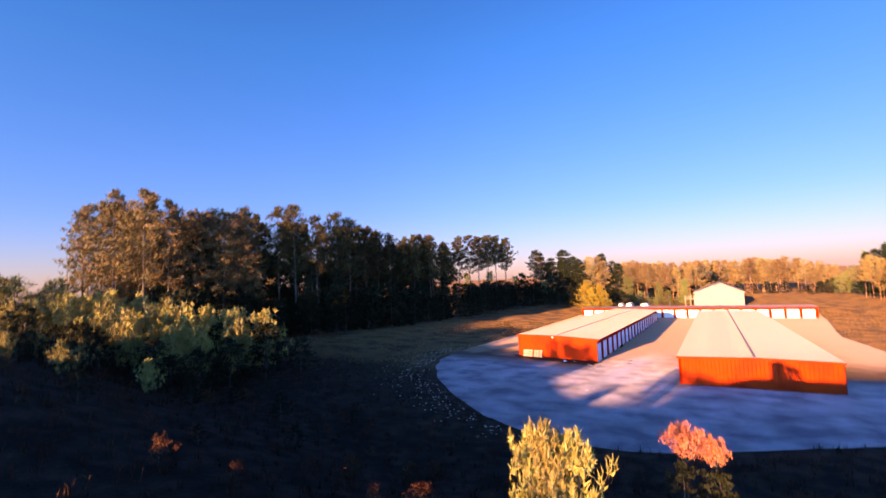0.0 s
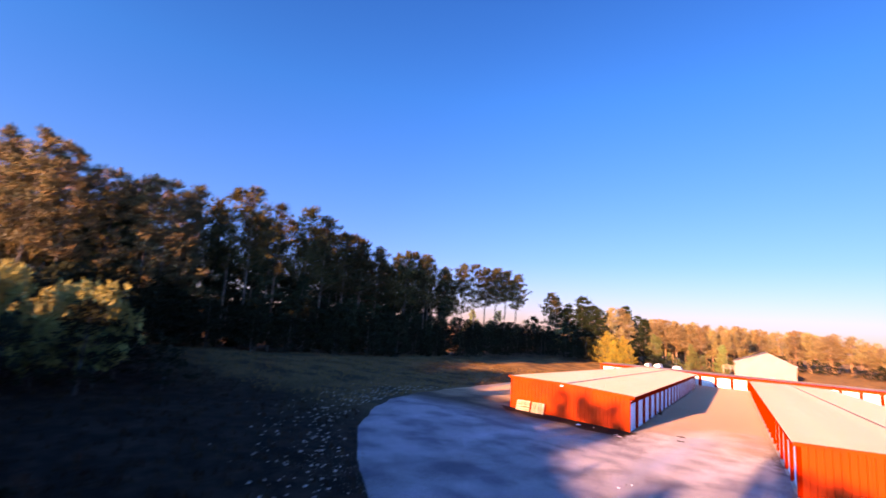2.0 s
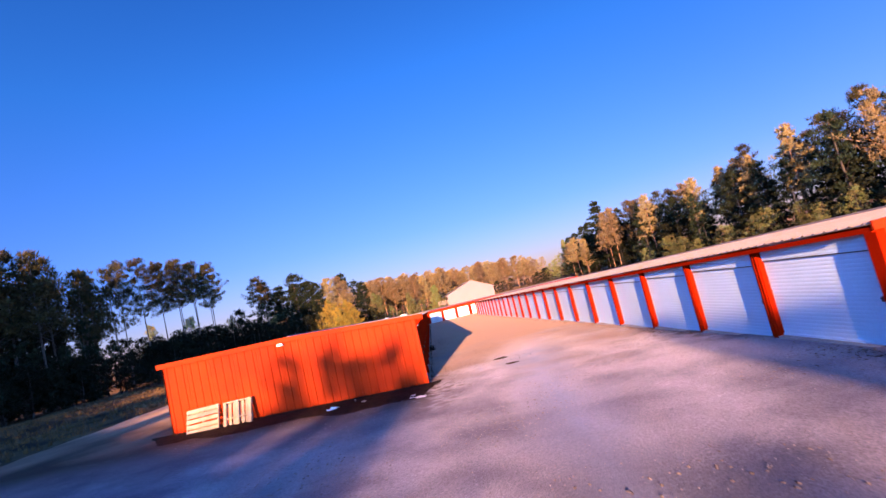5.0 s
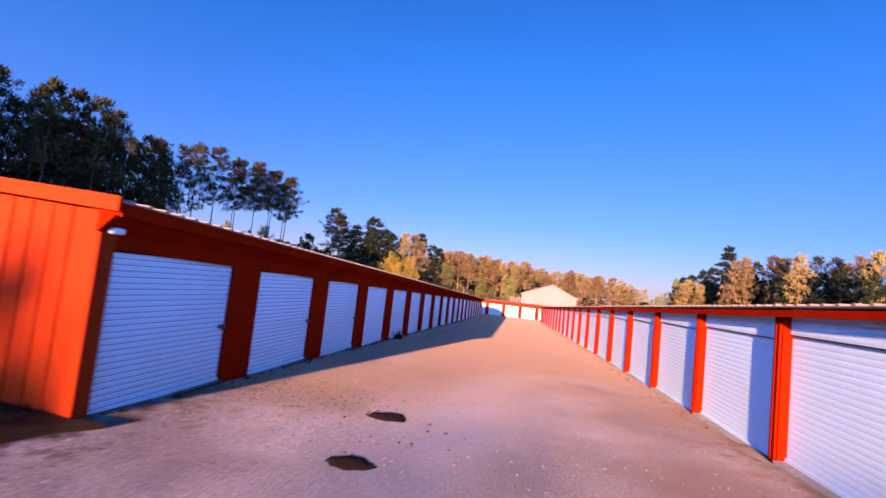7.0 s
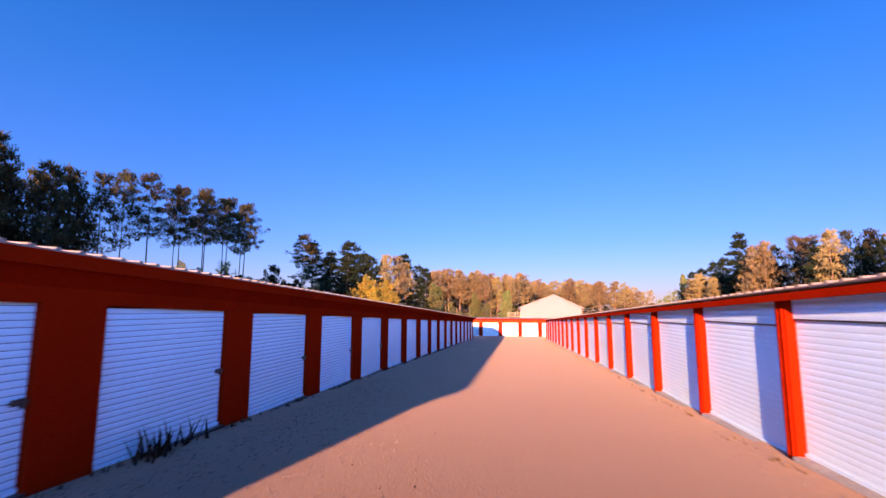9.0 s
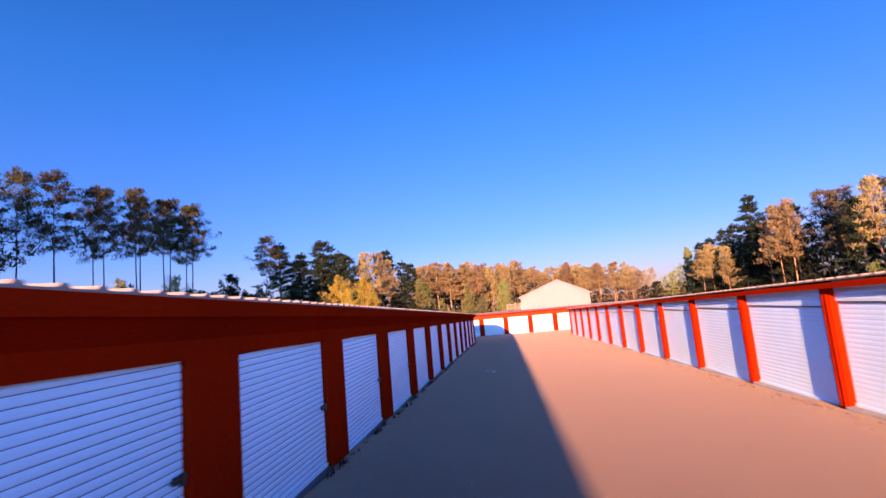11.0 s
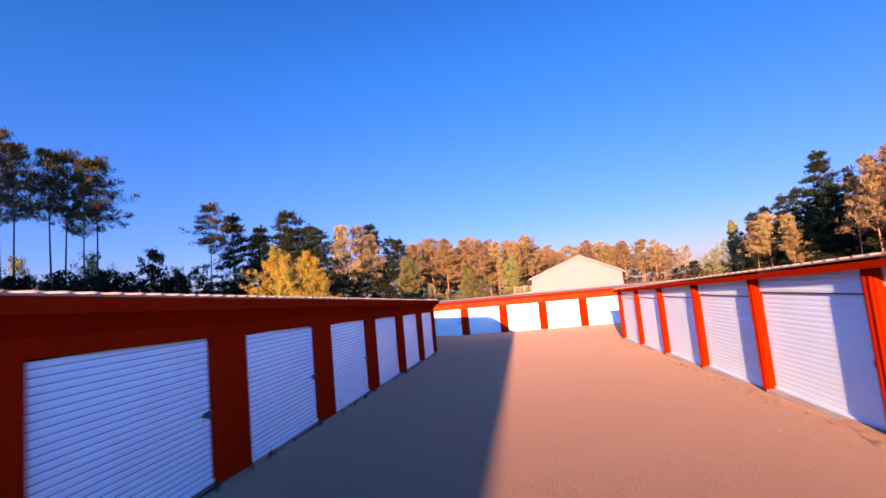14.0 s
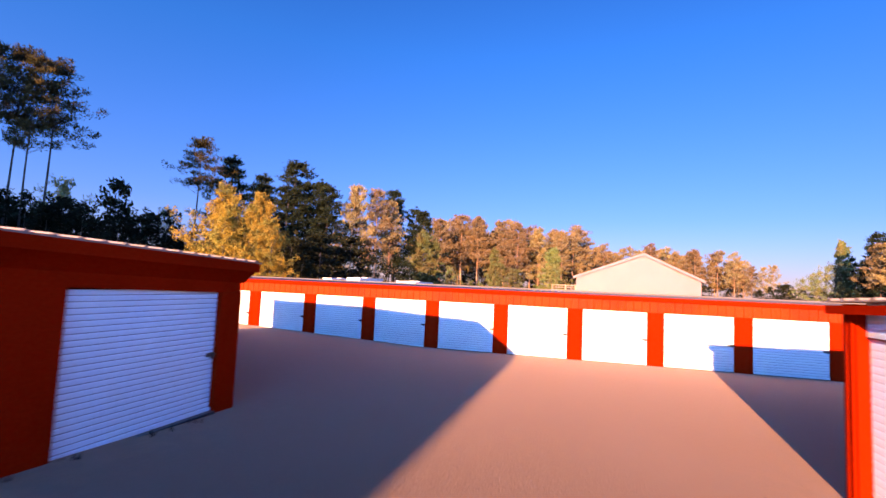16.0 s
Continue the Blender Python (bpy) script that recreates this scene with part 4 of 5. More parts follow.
plant(darks, -50.5, 112, 14.2, "low dark trees", 0.1, 0.8)
grove(darks, -60, -24, 119, 130, 24, 6.5, 9.5, "low dark trees", 1.2)
plant(slims, -49.3, 123.3, 23.0, "", 0.1, 1.35)
for x, y, h in ((-49.0, 131, 22.6), (-45.0, 134, 20), (-41.4, 138.7, 23.2), (-38.5, 141, 20.5), (-36.0, 139, 19), (-43.5, 142, 20), (-47.0, 137, 18), (-40.0, 135, 17), (-28.2, 154.6, 21.8), (-24.5, 156, 18.5), (-21.0, 152, 17)):
    plant(finespruces, x, y, h, "dark conifers", 0.1, 1.4)
for x, y, h in ((-31.6, 142, 20), (-28.6, 146, 20.2), (-33.5, 147, 19.5), (-27, 149, 18.5)):
    plant(finelows, x, y, h, "sunlit pines", 0.1, 0.95)
for x, y, h in ((-23.8, 100.5, 11.0), (-19.6, 99.4, 10.0), (-21.6, 98.0, 8.6), (-17.6, 98.4, 7.6)):
    plant(yellows, x, y, h, "yellow autumn trees", 0.1, 1.05)
for x, y, h in ((-19.6, 110, 7.6), (-16.2, 110.5, 7.4), (-14.0, 112, 6.2), (-22.5, 111, 6.4)):
    plant(darks, x, y, h, "low dark trees", 0.1, 1.3)
for x, y, h in ((-16.8, 136.3, 11.4), (-14.4, 137.5, 10.2), (-5.5, 139, 9.2), (4.0, 141, 10.0)):
    plant(conics, x, y, h, "olive conifers")
grove(greens, -12, 6, 130, 140, 9, 3.5, 7, "low trees", 1.2)
for x, y, h in ((-18.0, 152, 15.5), (-14.8, 157.8, 17.2), (-11.2, 155, 16.6), (-7.6, 158, 16.4), (-3.3, 151.9, 15.4), (0.6, 155, 15.0), (4.5, 158, 14.5)):
    plant(finelows, x, y, h, "sunlit pines", 0.1, 1.15)
grove(lows, -22, 10, 160, 190, 44, 14.5, 18, "sunlit pines", 1.15)
grove(darks, -24, 12, 172, 184, 16, 6, 10, "low dark trees", 1.3)
grove(lows, 0, 51, 210, 250, 56, 15.5, 18.5, "far sunlit pines", 1.2)
grove(lows, 51, 66, 214, 250, 14, 12, 15.5, "far sunlit pines", 1.1)
grove(darks, 10, 76, 204, 210, 20, 4, 7, "low dark trees", 1.4)
grove(lows, -70, -16, 192, 225, 20, 16, 19, "far sunlit pines", 1.15)
# forest on the sunny side: dark conifers with a few orange-barked pines at its edge
grove(pines, 68, 78, 22, 116, 14, 19, 23, "sunny forest", 1.05)
grove(darkpines, 72, 94, 22, 148, 24, 19.5, 23, "sunny forest", 1.15)
grove(spruces, 66, 84, 24, 148, 46, 13, 19.5, "sunny forest", 1.2)
grove(greens, 60, 66, 20, 110, 20, 4, 8, "sunny forest", 1.1)
grove(darks, 66, 76, 24, 180, 26, 7, 13, "sunny forest", 1.3)
for x, y, h in ((72.0, 131, 22.6), (73.6, 129, 21.8), (71.0, 126, 21.6), (69.8, 121, 21.3), (70.6, 143, 21.4), (72.4, 145, 20.2)):
    plant(finepines, x, y, h, "sunny forest", 0.1, 1.05)
for x, y, h, w in ((74.2, 164, 28.8, 1.15), (71.2, 167, 21.2, 1.2), (68.7, 170, 20.4, 1.2), (67.0, 173.5, 18.4, 1.2), (64.9, 176, 17.4, 1.1), (73.4, 159, 20.5, 1.2), (77.5, 171, 21, 1.2),
                   (71.6, 152, 16.5, 1.2), (69.2, 160, 15, 1.2), (76.0, 152, 19.5, 1.2), (79.0, 161, 22, 1.2), (82.0, 176, 20, 1.2), (73.0, 180, 17.5, 1.2), (66.6, 166, 11, 1.3)):
    plant(finespruces, x, y, h, "sunny forest", 0.1, w)
for x, y, h in ((62.8, 172, 14.8), (64.2, 168, 16.4), (65.6, 162, 15.0), (63.6, 158, 12.0)):
    plant(finelows, x, y, h, "sunny forest", 0.1, 1.1)
for x, y, h in ((64.6, 135, 21.0), (66.0, 133, 21.8), (65.4, 141, 19.6)):
    plant(pines, x, y, h, "sunny forest", 0.1, 0.85)
plant(conics, 68.4, 197, 18.4, "sunny forest", 0.1, 0.7)
for x, y, h in ((63.4, 192, 11.6), (66.4, 195, 12.4), (60.4, 190, 10.0), (58.4, 192, 8.4), (64.6, 188, 8.0)):
    plant(greens, x, y, h, "sunny forest")
for x, y, h in ((55.2, 192, 6.8), (52.4, 193, 6.0), (50.2, 194, 5.0), (57.2, 196, 7.0)):
    plant(darks, x, y, h, "low dark trees", 0.1, 1.2)
grove(spruces, 72, 100, 182, 214, 14, 13, 18, "sunny forest", 1.2)
# young growth on the bank under the start
for x, y, top, wide in ((10.66, -53.35, 11.74, 0.55), (11.02, -53.15, 11.58, 0.6), (10.36, -53.15, 11.56, 0.55), (10.75, -52.8, 11.4, 0.6)):
    plant(saplings, x, y, top - land_z(x, y), "young pines", 0.1, wide)
plant(redbushes, 12.02, -49.1, 10.66 - land_z(12.02, -49.1), "", 0.1, 0.8)
plant(redbushes, 12.5, -49.0, 10.4 - land_z(12.5, -49.0), "", 0.1, 0.5)
plant(darks, 12.1, -49.7, 10.05 - land_z(12.1, -49.7), "bank thicket", 0.1, 0.9)
plant(darks, 12.7, -49.5, 9.9 - land_z(12.7, -49.5), "bank thicket", 0.1, 0.8)
plant(bushes, 6.2, -51.5, 9.3 - land_z(6.2, -51.5), "bank bushes", 0.1, 0.7)
grove(saplings, -47, -28, -37, -24, 22, 5.2, 7.6, "young pines", 0.9)
grove(saplings, -66, -47, -46, -20, 32, 4.6, 8.4, "young pines", 1.0)
grove(saplings, -34, -16, -50, -40, 9, 1.5, 2.6, "young pines", 1.0)
grove(darks, -58, -6, -50, -34, 30, 1.0, 2.2, "bank thicket", 1.2)
grove(bushes, -30, 8, -52, -33, 44, 0.5, 1.2, "bank bushes")
grove(darks, -52, -21, -46, -34, 20, 2.6, 4.4, "bank thicket", 1.35)
grove(darks, -52, -25, -34, -20, 20, 4.0, 6.4, "bank thicket", 1.35)
grove(bushes, 12, 40, -46, -34, 12, 0.6, 1.4, "bank bushes")


# the young wood behind the start, which shades the bank and the entrance
def screen_top(x):
    if x < -44:
        return 15.5
    if x < -22:
        return 15.0
    if x < -13.6:
        return 15.0 + 2.9 * smooth(-22, -18.4, x) * smooth(-13.4, -15.0, x)
    if -8.8 < x < -6.6:
        return 14.0
    if x < -4.4:
        return 7.6
    if x < -1.8:
        return 16.0
    if x < -0.4:
        return 15.2
    return 14.5 + 1.4 * math.sin(x * 1.5 + 0.6) + 0.5 * math.sin(x * 4.1)


rng = np.random.default_rng(23)
for row in (-91, -88.5):
    for i in range(62):
        x = -76.4 + i * 1.6 + rng.uniform(-0.6, 0.6)
        y = row + rng.uniform(-0.9, 0.9)
        airy = -22 < x < -13.6 or x > -0.4
        h = screen_top(x) - land_z(x, y) + (rng.uniform(-1.2, 0.6) if airy else rng.uniform(-0.4, 0.3))
        if h > 1.2:
            plant(darks if airy or x > -5.0 else thicks, x, y, h, "young wood", 0.1, 0.8 if airy or x > -5.0 else 1.05)

for pool in (pines, lows, darks, spruces, slims, greens, yellows, bushes, redbushes, saplings, conics, thicks, darkpines, finespruces, finelows, finepines):
    for ob in pool:
        if ob.name not in used:
            for part in (*ob.children, ob):
                bpy.data.objects.remove(part)


# ---- small things ----
def bar(bm, a, c, turn=None):
    r = bmesh.ops.create_cube(bm, size=1.0)
    size = [c[i] - a[i] for i in range(3)]
    m = pose(*[(c[i] + a[i]) / 2 for i in range(3)]) @ Matrix.Diagonal((*size, 1))
    bmesh.ops.transform(bm, matrix=(turn @ m) if turn else m, verts=r["verts"])
    return r


def part(name, bm, mat, parent, label="", m=None):
    me = bpy.data.meshes.new(name)
    bm.to_mesh(me)
    bm.free()
    me.materials.append(mat)
    return child(name, me, parent, m, label)


def pallet(m):
    """A timber pallet of top boards, bottom boards and stringers, lying flat in its own frame."""
    root = tagged(new("pallet"), "weathered timber pallet leaning against the red end wall", "pallet", "leaning pallets")
    bm = bmesh.new()
    bar(bm, (0, 0, 0.118), (1.2, 0.105, 0.138))
    board = part("board", bm, WOOD, root)
    for i in range(1, 7):
        child("board", board.data, root, pose(0, i * 0.149, 0.0, 0, 0, rng.normal(0, 0.4)))
    for i in (0, 3, 6):
        child("board", board.data, root, pose(0, i * 0.149, -0.118))
    bm = bmesh.new()
    bar(bm, (0.0, 0.0, 0.021), (0.04, 1.0, 0.117))
    beam = part("stringer", bm, WOOD, root)
    for x in (0.58, 1.16):
        child("stringer", beam.data, root, pose(x, 0, 0))
    root.matrix_basis = m
    return root


pallet(pose(-9.4, -0.62, lot_z(0, 0) + 0.02, 66, 0, 3) @ Matrix.Diagonal((1.0, 1.3, 1.0, 1)))
pallet(pose(-8.0, -0.56, lot_z(0, 0) + 0.02, 70, 0, -2) @ Matrix(((0, 1.1, 0, 0), (1.05, 0, 0, 0), (0, 0, -1, 0.14), (0, 0, 0, 1))))


def wall_light(m):
    root = tagged(new("wall_light"), "small white security light on the red fascia", "wall light", "security lights")
    bm = bmesh.new()
    bar(bm, (-0.11, -0.06, -0.045), (0.11, 0.0, 0.05))
    bmesh.ops.bevel(bm, geom=bm.edges[:], offset=0.012, segments=2, affect="EDGES")
    part("housing", bm, GALV, root)
    bm = bmesh.new()
    bar(bm, (-0.085, -0.07, -0.03), (0.085, -0.058, 0.033))
    part("lens", bm, WHITE, root)
    bm = bmesh.new()
    bar(bm, (-0.04, -0.01, 0.046), (0.04, 0.19, 0.07))
    part("bracket", bm, DARK, root)
    root.matrix_basis = m
    return root


wall_light(pose(-5.45, -0.19, lot_z(0, 0) + 2.93))
wall_light(pose(0.02, 0.16, lot_z(0, 0) + 2.42, 0, 0, 90))


def scrap(name, label, mat, x, y, size, seed):
    """A crumpled sheet of litter on the ground."""
    n = 7
    verts, faces = [], []
    for j in range(n):
        for i in range(n):
            u, v = (i / (n - 1) - 0.5) * size[0], (j / (n - 1) - 0.5) * size[1]
            k = noise.noise((u * 9 + seed, v * 9, seed))
            verts.append((u + 0.05 * noise.noise((v * 7, u * 7, seed + 3)), v + 0.05 * noise.noise((u * 8, v * 5, seed + 7)), 0.02 + abs(k) * size[2]))
    for j in range(n - 1):
        faces += [(j * n + i, j * n + i + 1, (j + 1) * n + i + 1, (j + 1) * n + i) for i in range(n - 1)]
    m = len(verts)
    verts += [(x_, y_, 0.0) for x_, y_, _ in verts]
    faces += [tuple(m + i for i in reversed(f)) for f in faces]
    ob = tagged(new(name, mesh_of(name, verts, faces, [mat])), label, "litter", "litter")
    ob.matrix_basis = pose(x, y, lot_z(x, y) + 0.004, 0, 0, seed * 40)
    return ob


BLUEPLASTIC = material("pale_blue_plastic", (0.22, 0.48, 0.80), 0.35, 0, 0.1, 2, 20, 0.1)
scrap("plastic_sheet", "crumpled pale blue plastic sheet on the gravel", BLUEPLASTIC, -3.6, -1.5, (0.42, 0.3, 0.16), 1)
scrap("paper_scrap", "white paper scrap on the dirt", GALV, -2.5, -1.2, (0.34, 0.14, 0.06), 2)
scrap("paper_cup", "crushed white paper cup on the dirt", GALV, -2.9, -0.55, (0.13, 0.12, 0.18), 3)
scrap("plastic_strip", "long torn strip of white plastic on the gravel", GALV, -0.4, -2.5, (0.62, 0.11, 0.05), 4)
scrap("paper_scrap", "white paper scrap on the dirt", GALV, -0.6, -2.0, (0.18, 0.1, 0.06), 9)
scrap("paper_scrap", "white paper scrap on the gravel", GALV, 2.4, -16.4, (0.14, 0.08, 0.03), 5)
scrap("paper_scrap", "white paper scrap on the gravel", GALV, 2.8, -15.4, (0.07, 0.06, 0.02), 6)
scrap("paper_scrap", "white paper scrap on the shaded asphalt", GALV, 2.5, 45.0, (0.2, 0.06, 0.03), 8)
scrap("paper_scrap", "white paper scrap on the shaded asphalt", GALV, 2.2, 45.7, (0.1, 0.05, 0.03), 7)
SOIL = material("dark_soil", (0.032, 0.021, 0.015), 0.95, 0, 0.3, 4, 30, 0.5, spec=0.03)


def dirt_patch(x, y, rx, ry, seed, label="dark damp dirt patch in the gravel"):
    n = 26
    verts = [(0, 0, 0.012)]
    for k in range(n):
        a = 2 * math.pi * k / n
        r = 1 + 0.35 * noise.noise((math.cos(a) * 1.7 + seed, math.sin(a) * 1.7, seed))
        verts.append((rx * r * 0.6 * math.cos(a), ry * r * 0.6 * math.sin(a), 0.009))
    for k in range(n):
        a = 2 * math.pi * k / n
        r = 1 + 0.35 * noise.noise((math.cos(a) * 1.7 + seed, math.sin(a) * 1.7, seed)) + 0.12 * noise.noise((k * 1.3, seed, 2))
        verts.append((rx * r * math.cos(a), ry * r * math.sin(a), -0.012))
    faces = [(0, 1 + k, 1 + (k + 1) % n) for k in range(n)] + [(1 + k, 1 + n + k, 1 + n + (k + 1) % n, 1 + (k + 1) % n) for k in range(n)]
    ob = tagged(new("dirt_patch", mesh_of("dirt_patch", verts, faces, [SOIL], None, True)), label, "dirt patch", "dirt patches")
    ob.matrix_basis = pose(x, y, lot_z(x, y) + 0.006)
    return ob


dirt_patch(3.36, 2.5, 0.36, 0.27, 1)
dirt_patch(3.5, 0.25, 0.36, 0.27, 2)


def soil_bed():
    """Bare dark soil in front of the red end wall, with a ragged outer edge."""
    n = 44
    verts, faces = [], []
    for i in range(n + 1):
        x = -11.0 + 11.5 * i / n
        out = 2.0 + 0.9 * noise.noise((x * 0.5, 3, 1)) + 0.35 * noise.noise((x * 1.9, 5, 1)) + 0.8 * smooth(-6, 0, x)
        out *= smooth(-11.1, -9.6, x) * smooth(0.5, -0.6, x)
        for k in range(6):
            y = -0.02 - (out + 0.02) * k / 5
            verts.append((x, y, lot_z(x, y) + (0.05 * (1 - k / 5) if k < 5 else -0.02) + 0.012))
    for i in range(n):
        faces += [(6 * i + k + 1, 6 * i + 6 + k + 1, 6 * i + 6 + k, 6 * i + k) for k in range(5)]
    return tagged(new("soil_bed", mesh_of("soil_bed", verts, faces, [SOIL], None, True)), "dark bare soil along the foot of the red end wall", "soil", kind="structure")


soil_bed()


def camper(m, length=5.4):
    """A white camper trailer: rounded body, window, door, roof vent, wheels and drawbar."""
    root = tagged(new("camper_trailer"), "white camper trailer parked behind the storage building", "trailer", "parked trailers")
    bm = bmesh.new()
    bar(bm, (-length / 2, -1.1, 0.55), (length / 2, 1.1, 2.95))
    bmesh.ops.bevel(bm, geom=bm.edges[:], offset=0.28, segments=4, affect="EDGES")
    part("body", bm, GALV, root)
    bm = bmesh.new()
    bar(bm, (-0.3, -0.45, 2.93), (0.3, 0.45, 3.0))
    bmesh.ops.bevel(bm, geom=bm.edges[:], offset=0.03, segments=2, affect="EDGES")
    part("roof_vent", bm, GALV, root)
    bm = bmesh.new()
    bar(bm, (-1.6, -1.13, 1.5), (-0.3, -1.09, 2.2))
    part("window", bm, DARK, root, "dark window pane")
    bm = bmesh.new()
    bar(bm, (0.7, -1.13, 0.65), (1.4, -1.09, 2.4))
    part("door", bm, WHITE, root)
    bm = bmesh.new()
    bar(bm, (length / 2 - 0.2, -0.06, 0.45), (length / 2 + 1.1, 0.06, 0.55))
    part("drawbar", bm, DARK, root)
    for y in (-0.95, 0.95):
        bm = bmesh.new()
        bmesh.ops.create_cone(bm, cap_ends=True, segments=20, radius1=0.33, radius2=0.33, depth=0.2)
        bmesh.ops.transform(bm, matrix=pose(-0.2, y, 0.33, 90), verts=bm.verts[:])
        part("wheel", bm, DARK, root)
    root.matrix_basis = m
    return root


for x, y, wide, tall in ((-6.05, 102.0, 0.95, 1.06), (-10.75, 102.5, 0.70, 1.10), (-13.4, 103.0, 0.48, 1.06)):
    camper(pose(x, y, lot_z(0, y), 0, 0, 90) @ Matrix.Diagonal((1, wide, tall, 1)))


# ---- loose ground cover ----
def grass(name, label, pts, tall, mat, blades=5):
    """Tufts of blades standing on the given points, as one mesh."""
    verts, faces = [], []
    for x, y, z in pts:
        for k in range(blades):
            a, h, w = rng.uniform(0, 6.28), tall * rng.uniform(0.5, 1.3), tall * 0.09
            dx, dy = math.cos(a), math.sin(a)
            ox, oy = rng.normal(0, tall * 0.25), rng.normal(0, tall * 0.25)
            lean = rng.uniform(0.1, 0.6) * h
            n = len(verts)
            verts += [(x + ox - dy * w, y + oy + dx * w, z), (x + ox + dy * w, y + oy - dx * w, z), (x + ox + dx * lean, y + oy + dy * lean, z + h)]
            faces.append((n, n + 1, n + 2))
    return tagged(new(name, mesh_of(name, verts, faces, [mat])), label, "grass", kind="stuff")


DRY = material("dry_grass_blades", (0.16, 0.092, 0.036), 0.9, 0, 0.3, 0.4, 8, 0, second=(0.07, 0.045, 0.02), spec=0.1)
# heath blades darkened to carry the bank's shade
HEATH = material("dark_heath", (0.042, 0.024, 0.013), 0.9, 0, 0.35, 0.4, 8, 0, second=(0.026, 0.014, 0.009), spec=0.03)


def spots(n, x0, x1, y0, y1, keep):
    out = []
    while len(out) < n:
        x, y = rng.uniform(x0, x1), rng.uniform(y0, y1)
        if keep(x, y):
            out.append((x, y, land_z(x, y) - 0.08))
    return out


off_lot = lambda x, y: y < -31.8 or x < along(EDGE, y) - 0.1 or x > along(EDGE_R, y) + 0.1
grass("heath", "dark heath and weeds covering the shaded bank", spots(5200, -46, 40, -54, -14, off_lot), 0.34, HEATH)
grass("dry_grass", "tawny dry grass along the edge of the lot", spots(4200, -48, -19, -14, 60, off_lot), 0.30, DRY)
grass("dry_grass", "tawny dry grass beyond the sunny side of the lot", spots(2600, 31, 62, -20, 110, off_lot), 0.34, DRY)
foot = [(x, -abs(rng.normal(0, 0.25)) - 0.05, lot_z(x, 0) - 0.02) for x in rng.uniform(-10.2, -0.3, 420)]
grass("weeds", "dark weeds at the foot of the red end wall", foot, 0.14, HEATH)
foot = [(x, -10.5 - abs(rng.normal(0, 0.25)), lot_z(x, -11) - 0.02) for x in rng.uniform(9.8, 21, 320)]
grass("weeds", "dark weeds at the foot of the wide red end wall", foot, 0.10, HEATH)
row = [(abs(rng.normal(0, 0.05)) + 0.08, y, lot_z(0, y) - 0.01) for y in rng.uniform(0.3, 72, 260)]
grass("weeds", "sparse weeds along the foot of the shaded doors", row, 0.12, HEATH)
clump = [(0.12 + abs(rng.normal(0, 0.1)), 15.75 + rng.normal(0, 0.42), lot_z(0, 15.7) - 0.01) for _ in range(13)]
grass("weeds", "tall dark weed clump against a shaded white door", clump, 0.40, HEATH, 3)
row = [(9.38 - abs(rng.normal(0, 0.12)), y, lot_z(9.5, y) - 0.01) for y in rng.uniform(-10, 72, 300)]
grass("weeds", "sparse weeds along the foot of the sunny doors", row, 0.07, DRY)


def stones(name, label, n, place, lo, hi, mat):
    """Loose stones as one mesh of small uneven lumps."""
    verts, faces = [], []
    for _ in range(n):
        x, y = place()
        r = rng.uniform(lo, hi)
        z = lot_z(x, y) if not off_lot(x, y) else land_z(x, y) - 0.05
        k = len(verts)
        d = rng.uniform(0.6, 1.3, 6) * r
        verts += [(x + d[0], y, z + r * 0.2), (x, y + d[1], z + r * 0.25), (x - d[2], y, z + r * 0.15), (x, y - d[3], z + r * 0.2), (x + d[4] * 0.1, y, z + d[4] * 0.7), (x, y, z - r * 0.4)]
        faces += [(k, k + 1, k + 4), (k + 1, k + 2, k + 4), (k + 2, k + 3, k + 4), (k + 3, k, k + 4), (k + 1, k, k + 5), (k + 2, k + 1, k + 5), (k + 3, k + 2, k + 5), (k, k + 3, k + 5)]
    return tagged(new(name, mesh_of(name, verts, faces, [mat])), label, "stones", kind="stuff")


STONE = material("pale_stone", (0.27, 0.23, 0.21), 0.9, 0, 0.3, 3, 30, 0.2)
stones("gravel", "loose gravel stones on the driveway's side", 6500, lambda: (0.2 + abs(rng.normal(0, 1.3)), rng.uniform(-9, 34)), 0.006, 0.017, STONE)
stones("gravel", "loose gravel stones over the lot's entrance", 5000, lambda: (rng.uniform(-12, 12), rng.uniform(-27, 2)), 0.006, 0.019, STONE)
stones("gravel", "loose gravel along the foot of the sunny doors", 1500, lambda: (9.35 - abs(rng.normal(0, 0.5)), rng.uniform(-10, 72)), 0.006, 0.018, STONE)


def edge_point():
    y = rng.uniform(-31, 5)
    return along(EDGE, y) - abs(rng.normal(0, 3.0)) - 0.2, y - abs(rng.normal(0, 1.0))


stones("stones", "scattered pale stones on the dark bank beside the lot", 420, edge_point, 0.04, 0.13, STONE)


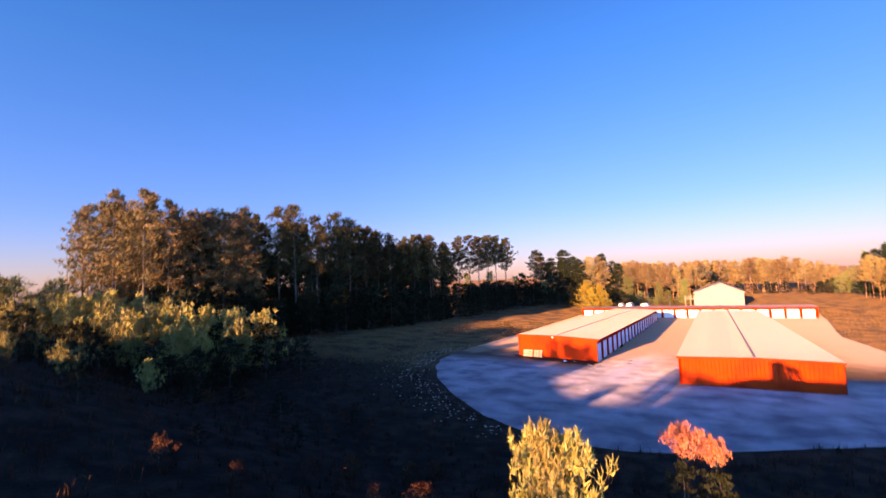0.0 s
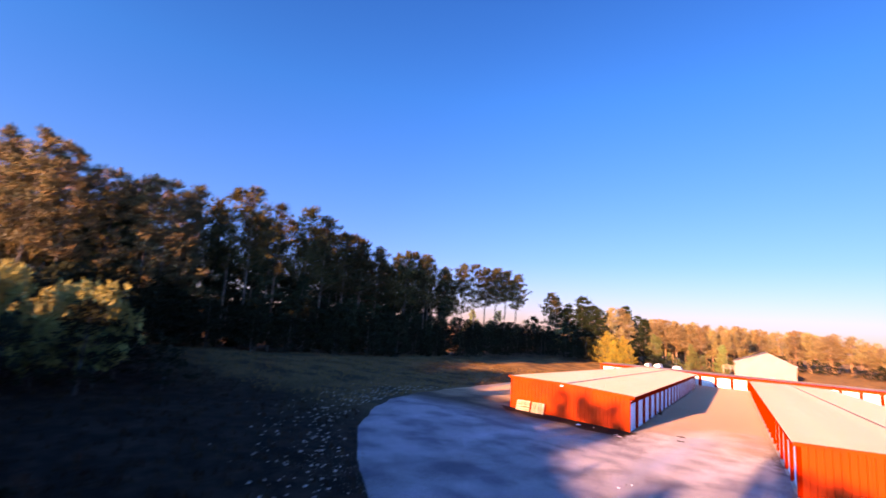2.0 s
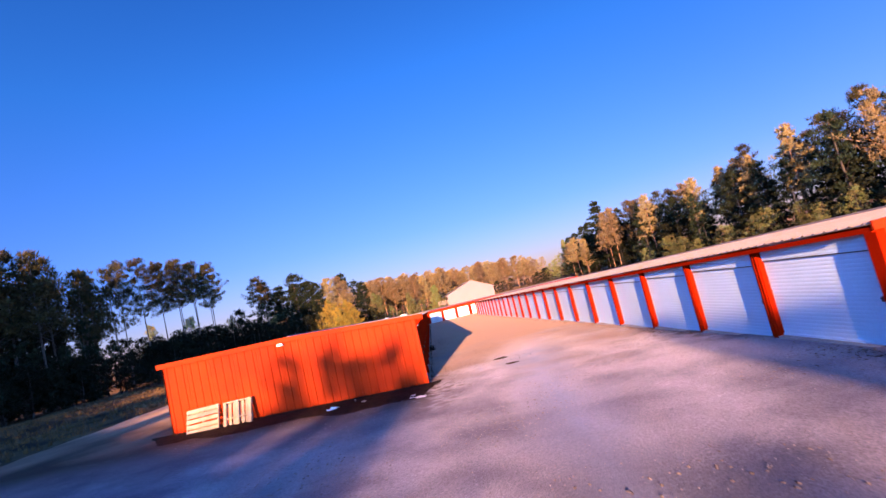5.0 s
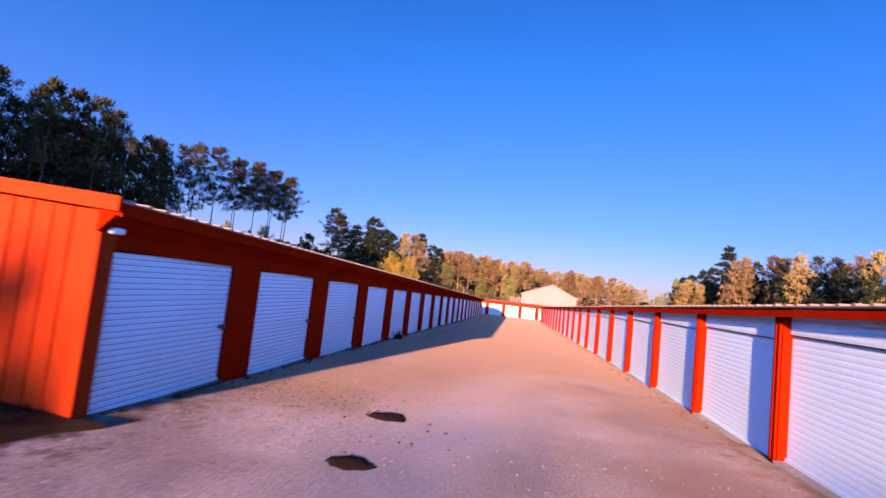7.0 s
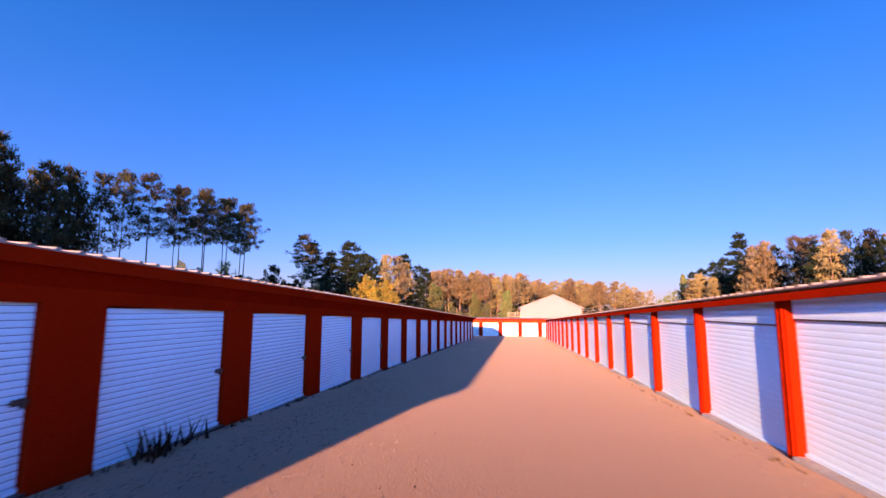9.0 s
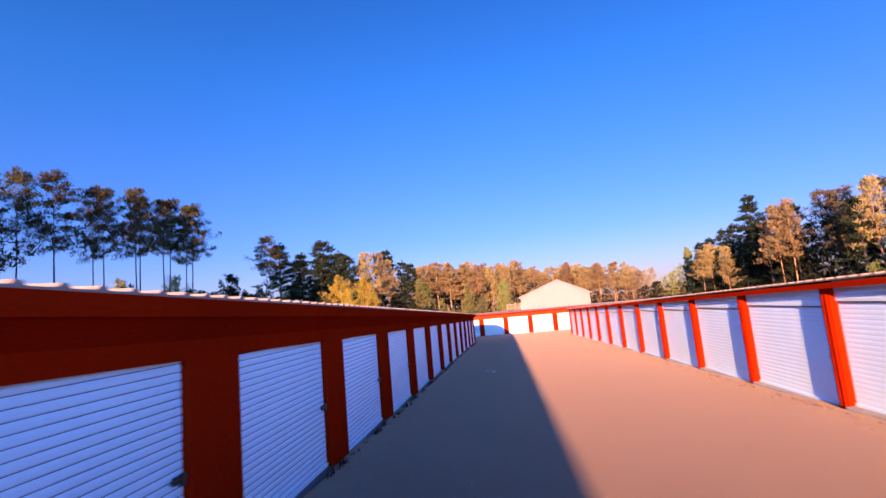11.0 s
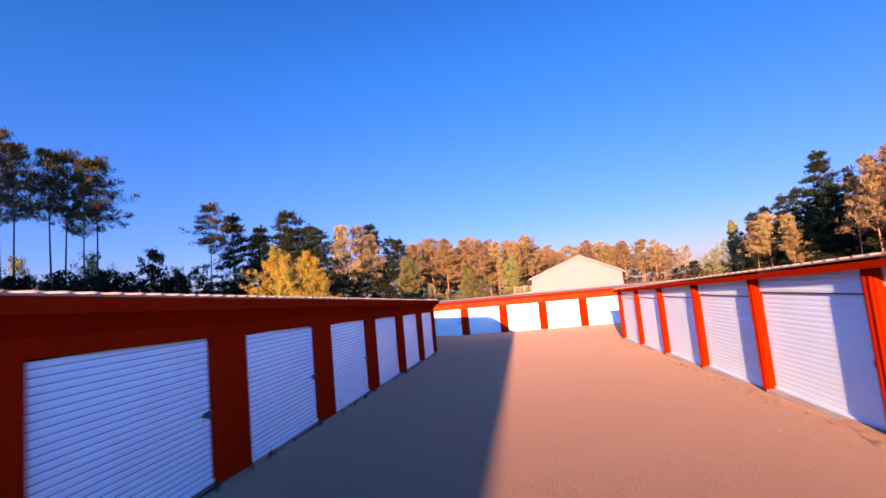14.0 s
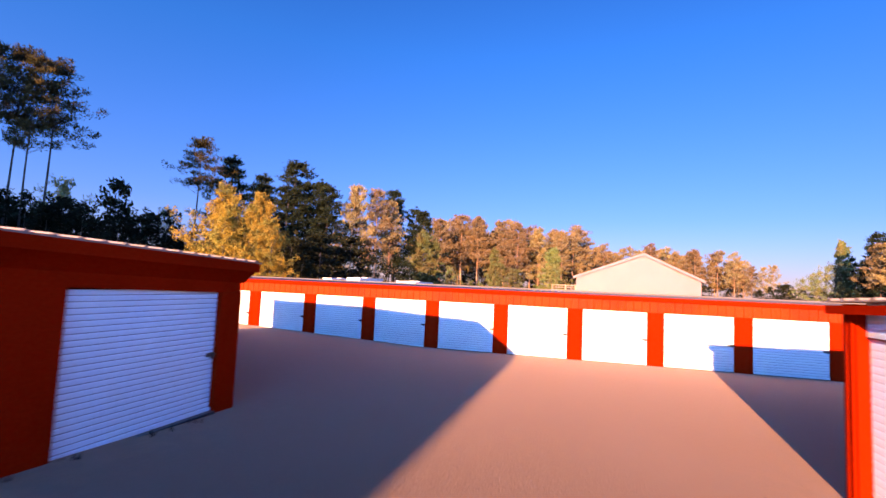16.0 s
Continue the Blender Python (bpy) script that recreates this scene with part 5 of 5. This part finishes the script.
def crumbs(name, label, n, place, lo, hi, mat):
    """Low ragged clods of dirt and leaf litter pressed into the surface, as one mesh."""
    verts, faces = [], []
    for _ in range(n):
        x, y = place()
        r, k, a0 = rng.uniform(lo, hi), len(verts), rng.uniform(0, 6.28)
        z = lot_z(x, y)
        verts.append((x, y, z + r * 0.22))
        for j in range(6):
            d = r * rng.uniform(0.5, 1.4)
            a = a0 + j * 1.047
            verts.append((x + d * math.cos(a) * 0.7, y + d * math.sin(a) * 1.5, z - 0.01))
        faces += [(k, k + 1 + j, k + 1 + (j + 1) % 6) for j in range(6)]
    return tagged(new(name, mesh_of(name, verts, faces, [mat])), label, "dirt", kind="stuff")


LITTER = material("leaf_litter", (0.06, 0.036, 0.024), 0.95, 0, 0.4, 3, 30, 0.3, spec=0.1, chalky=0.8)
GRIT = material("mixed_grit", (0.17, 0.135, 0.125), 0.95, 0, 0.4, 3, 30, 0.3, spec=0.1, chalky=0.8, second=(0.10, 0.08, 0.075))
crumbs("dirt_clods", "brown dirt clods and leaf litter beside the shaded doors", 7500, lambda: (0.1 + abs(rng.normal(0, 1.5)), rng.uniform(-4, 26)), 0.008, 0.05, LITTER)
crumbs("dirt_clods", "brown leaf litter along the foot of the sunny doors", 3600, lambda: (9.45 - abs(rng.normal(0, 0.45)), rng.uniform(-11, 73)), 0.006, 0.03, LITTER)
crumbs("grit", "scattered grit over the gravel entrance", 9000, lambda: (rng.uniform(-9, 16), rng.uniform(-26, -1)), 0.01, 0.045, GRIT)
crumbs("dirt_clods", "dark clods on the soil along the red end wall", 700, lambda: (rng.uniform(-10, 0.2), -abs(rng.normal(0, 1.0)) - 0.1), 0.02, 0.07, LITTER)
LEAVES = material("fallen_leaves", (0.30, 0.19, 0.11), 0.9, 0, 0.4, 3, 30, 0.2, second=(0.16, 0.09, 0.05), spec=0.1)
crumbs("fallen_leaves", "dry tan leaves and straw strewn beside the shaded doors", 5000, lambda: (0.5 + abs(rng.normal(0, 1.4)), rng.uniform(-5, 22)), 0.008, 0.036, LEAVES)
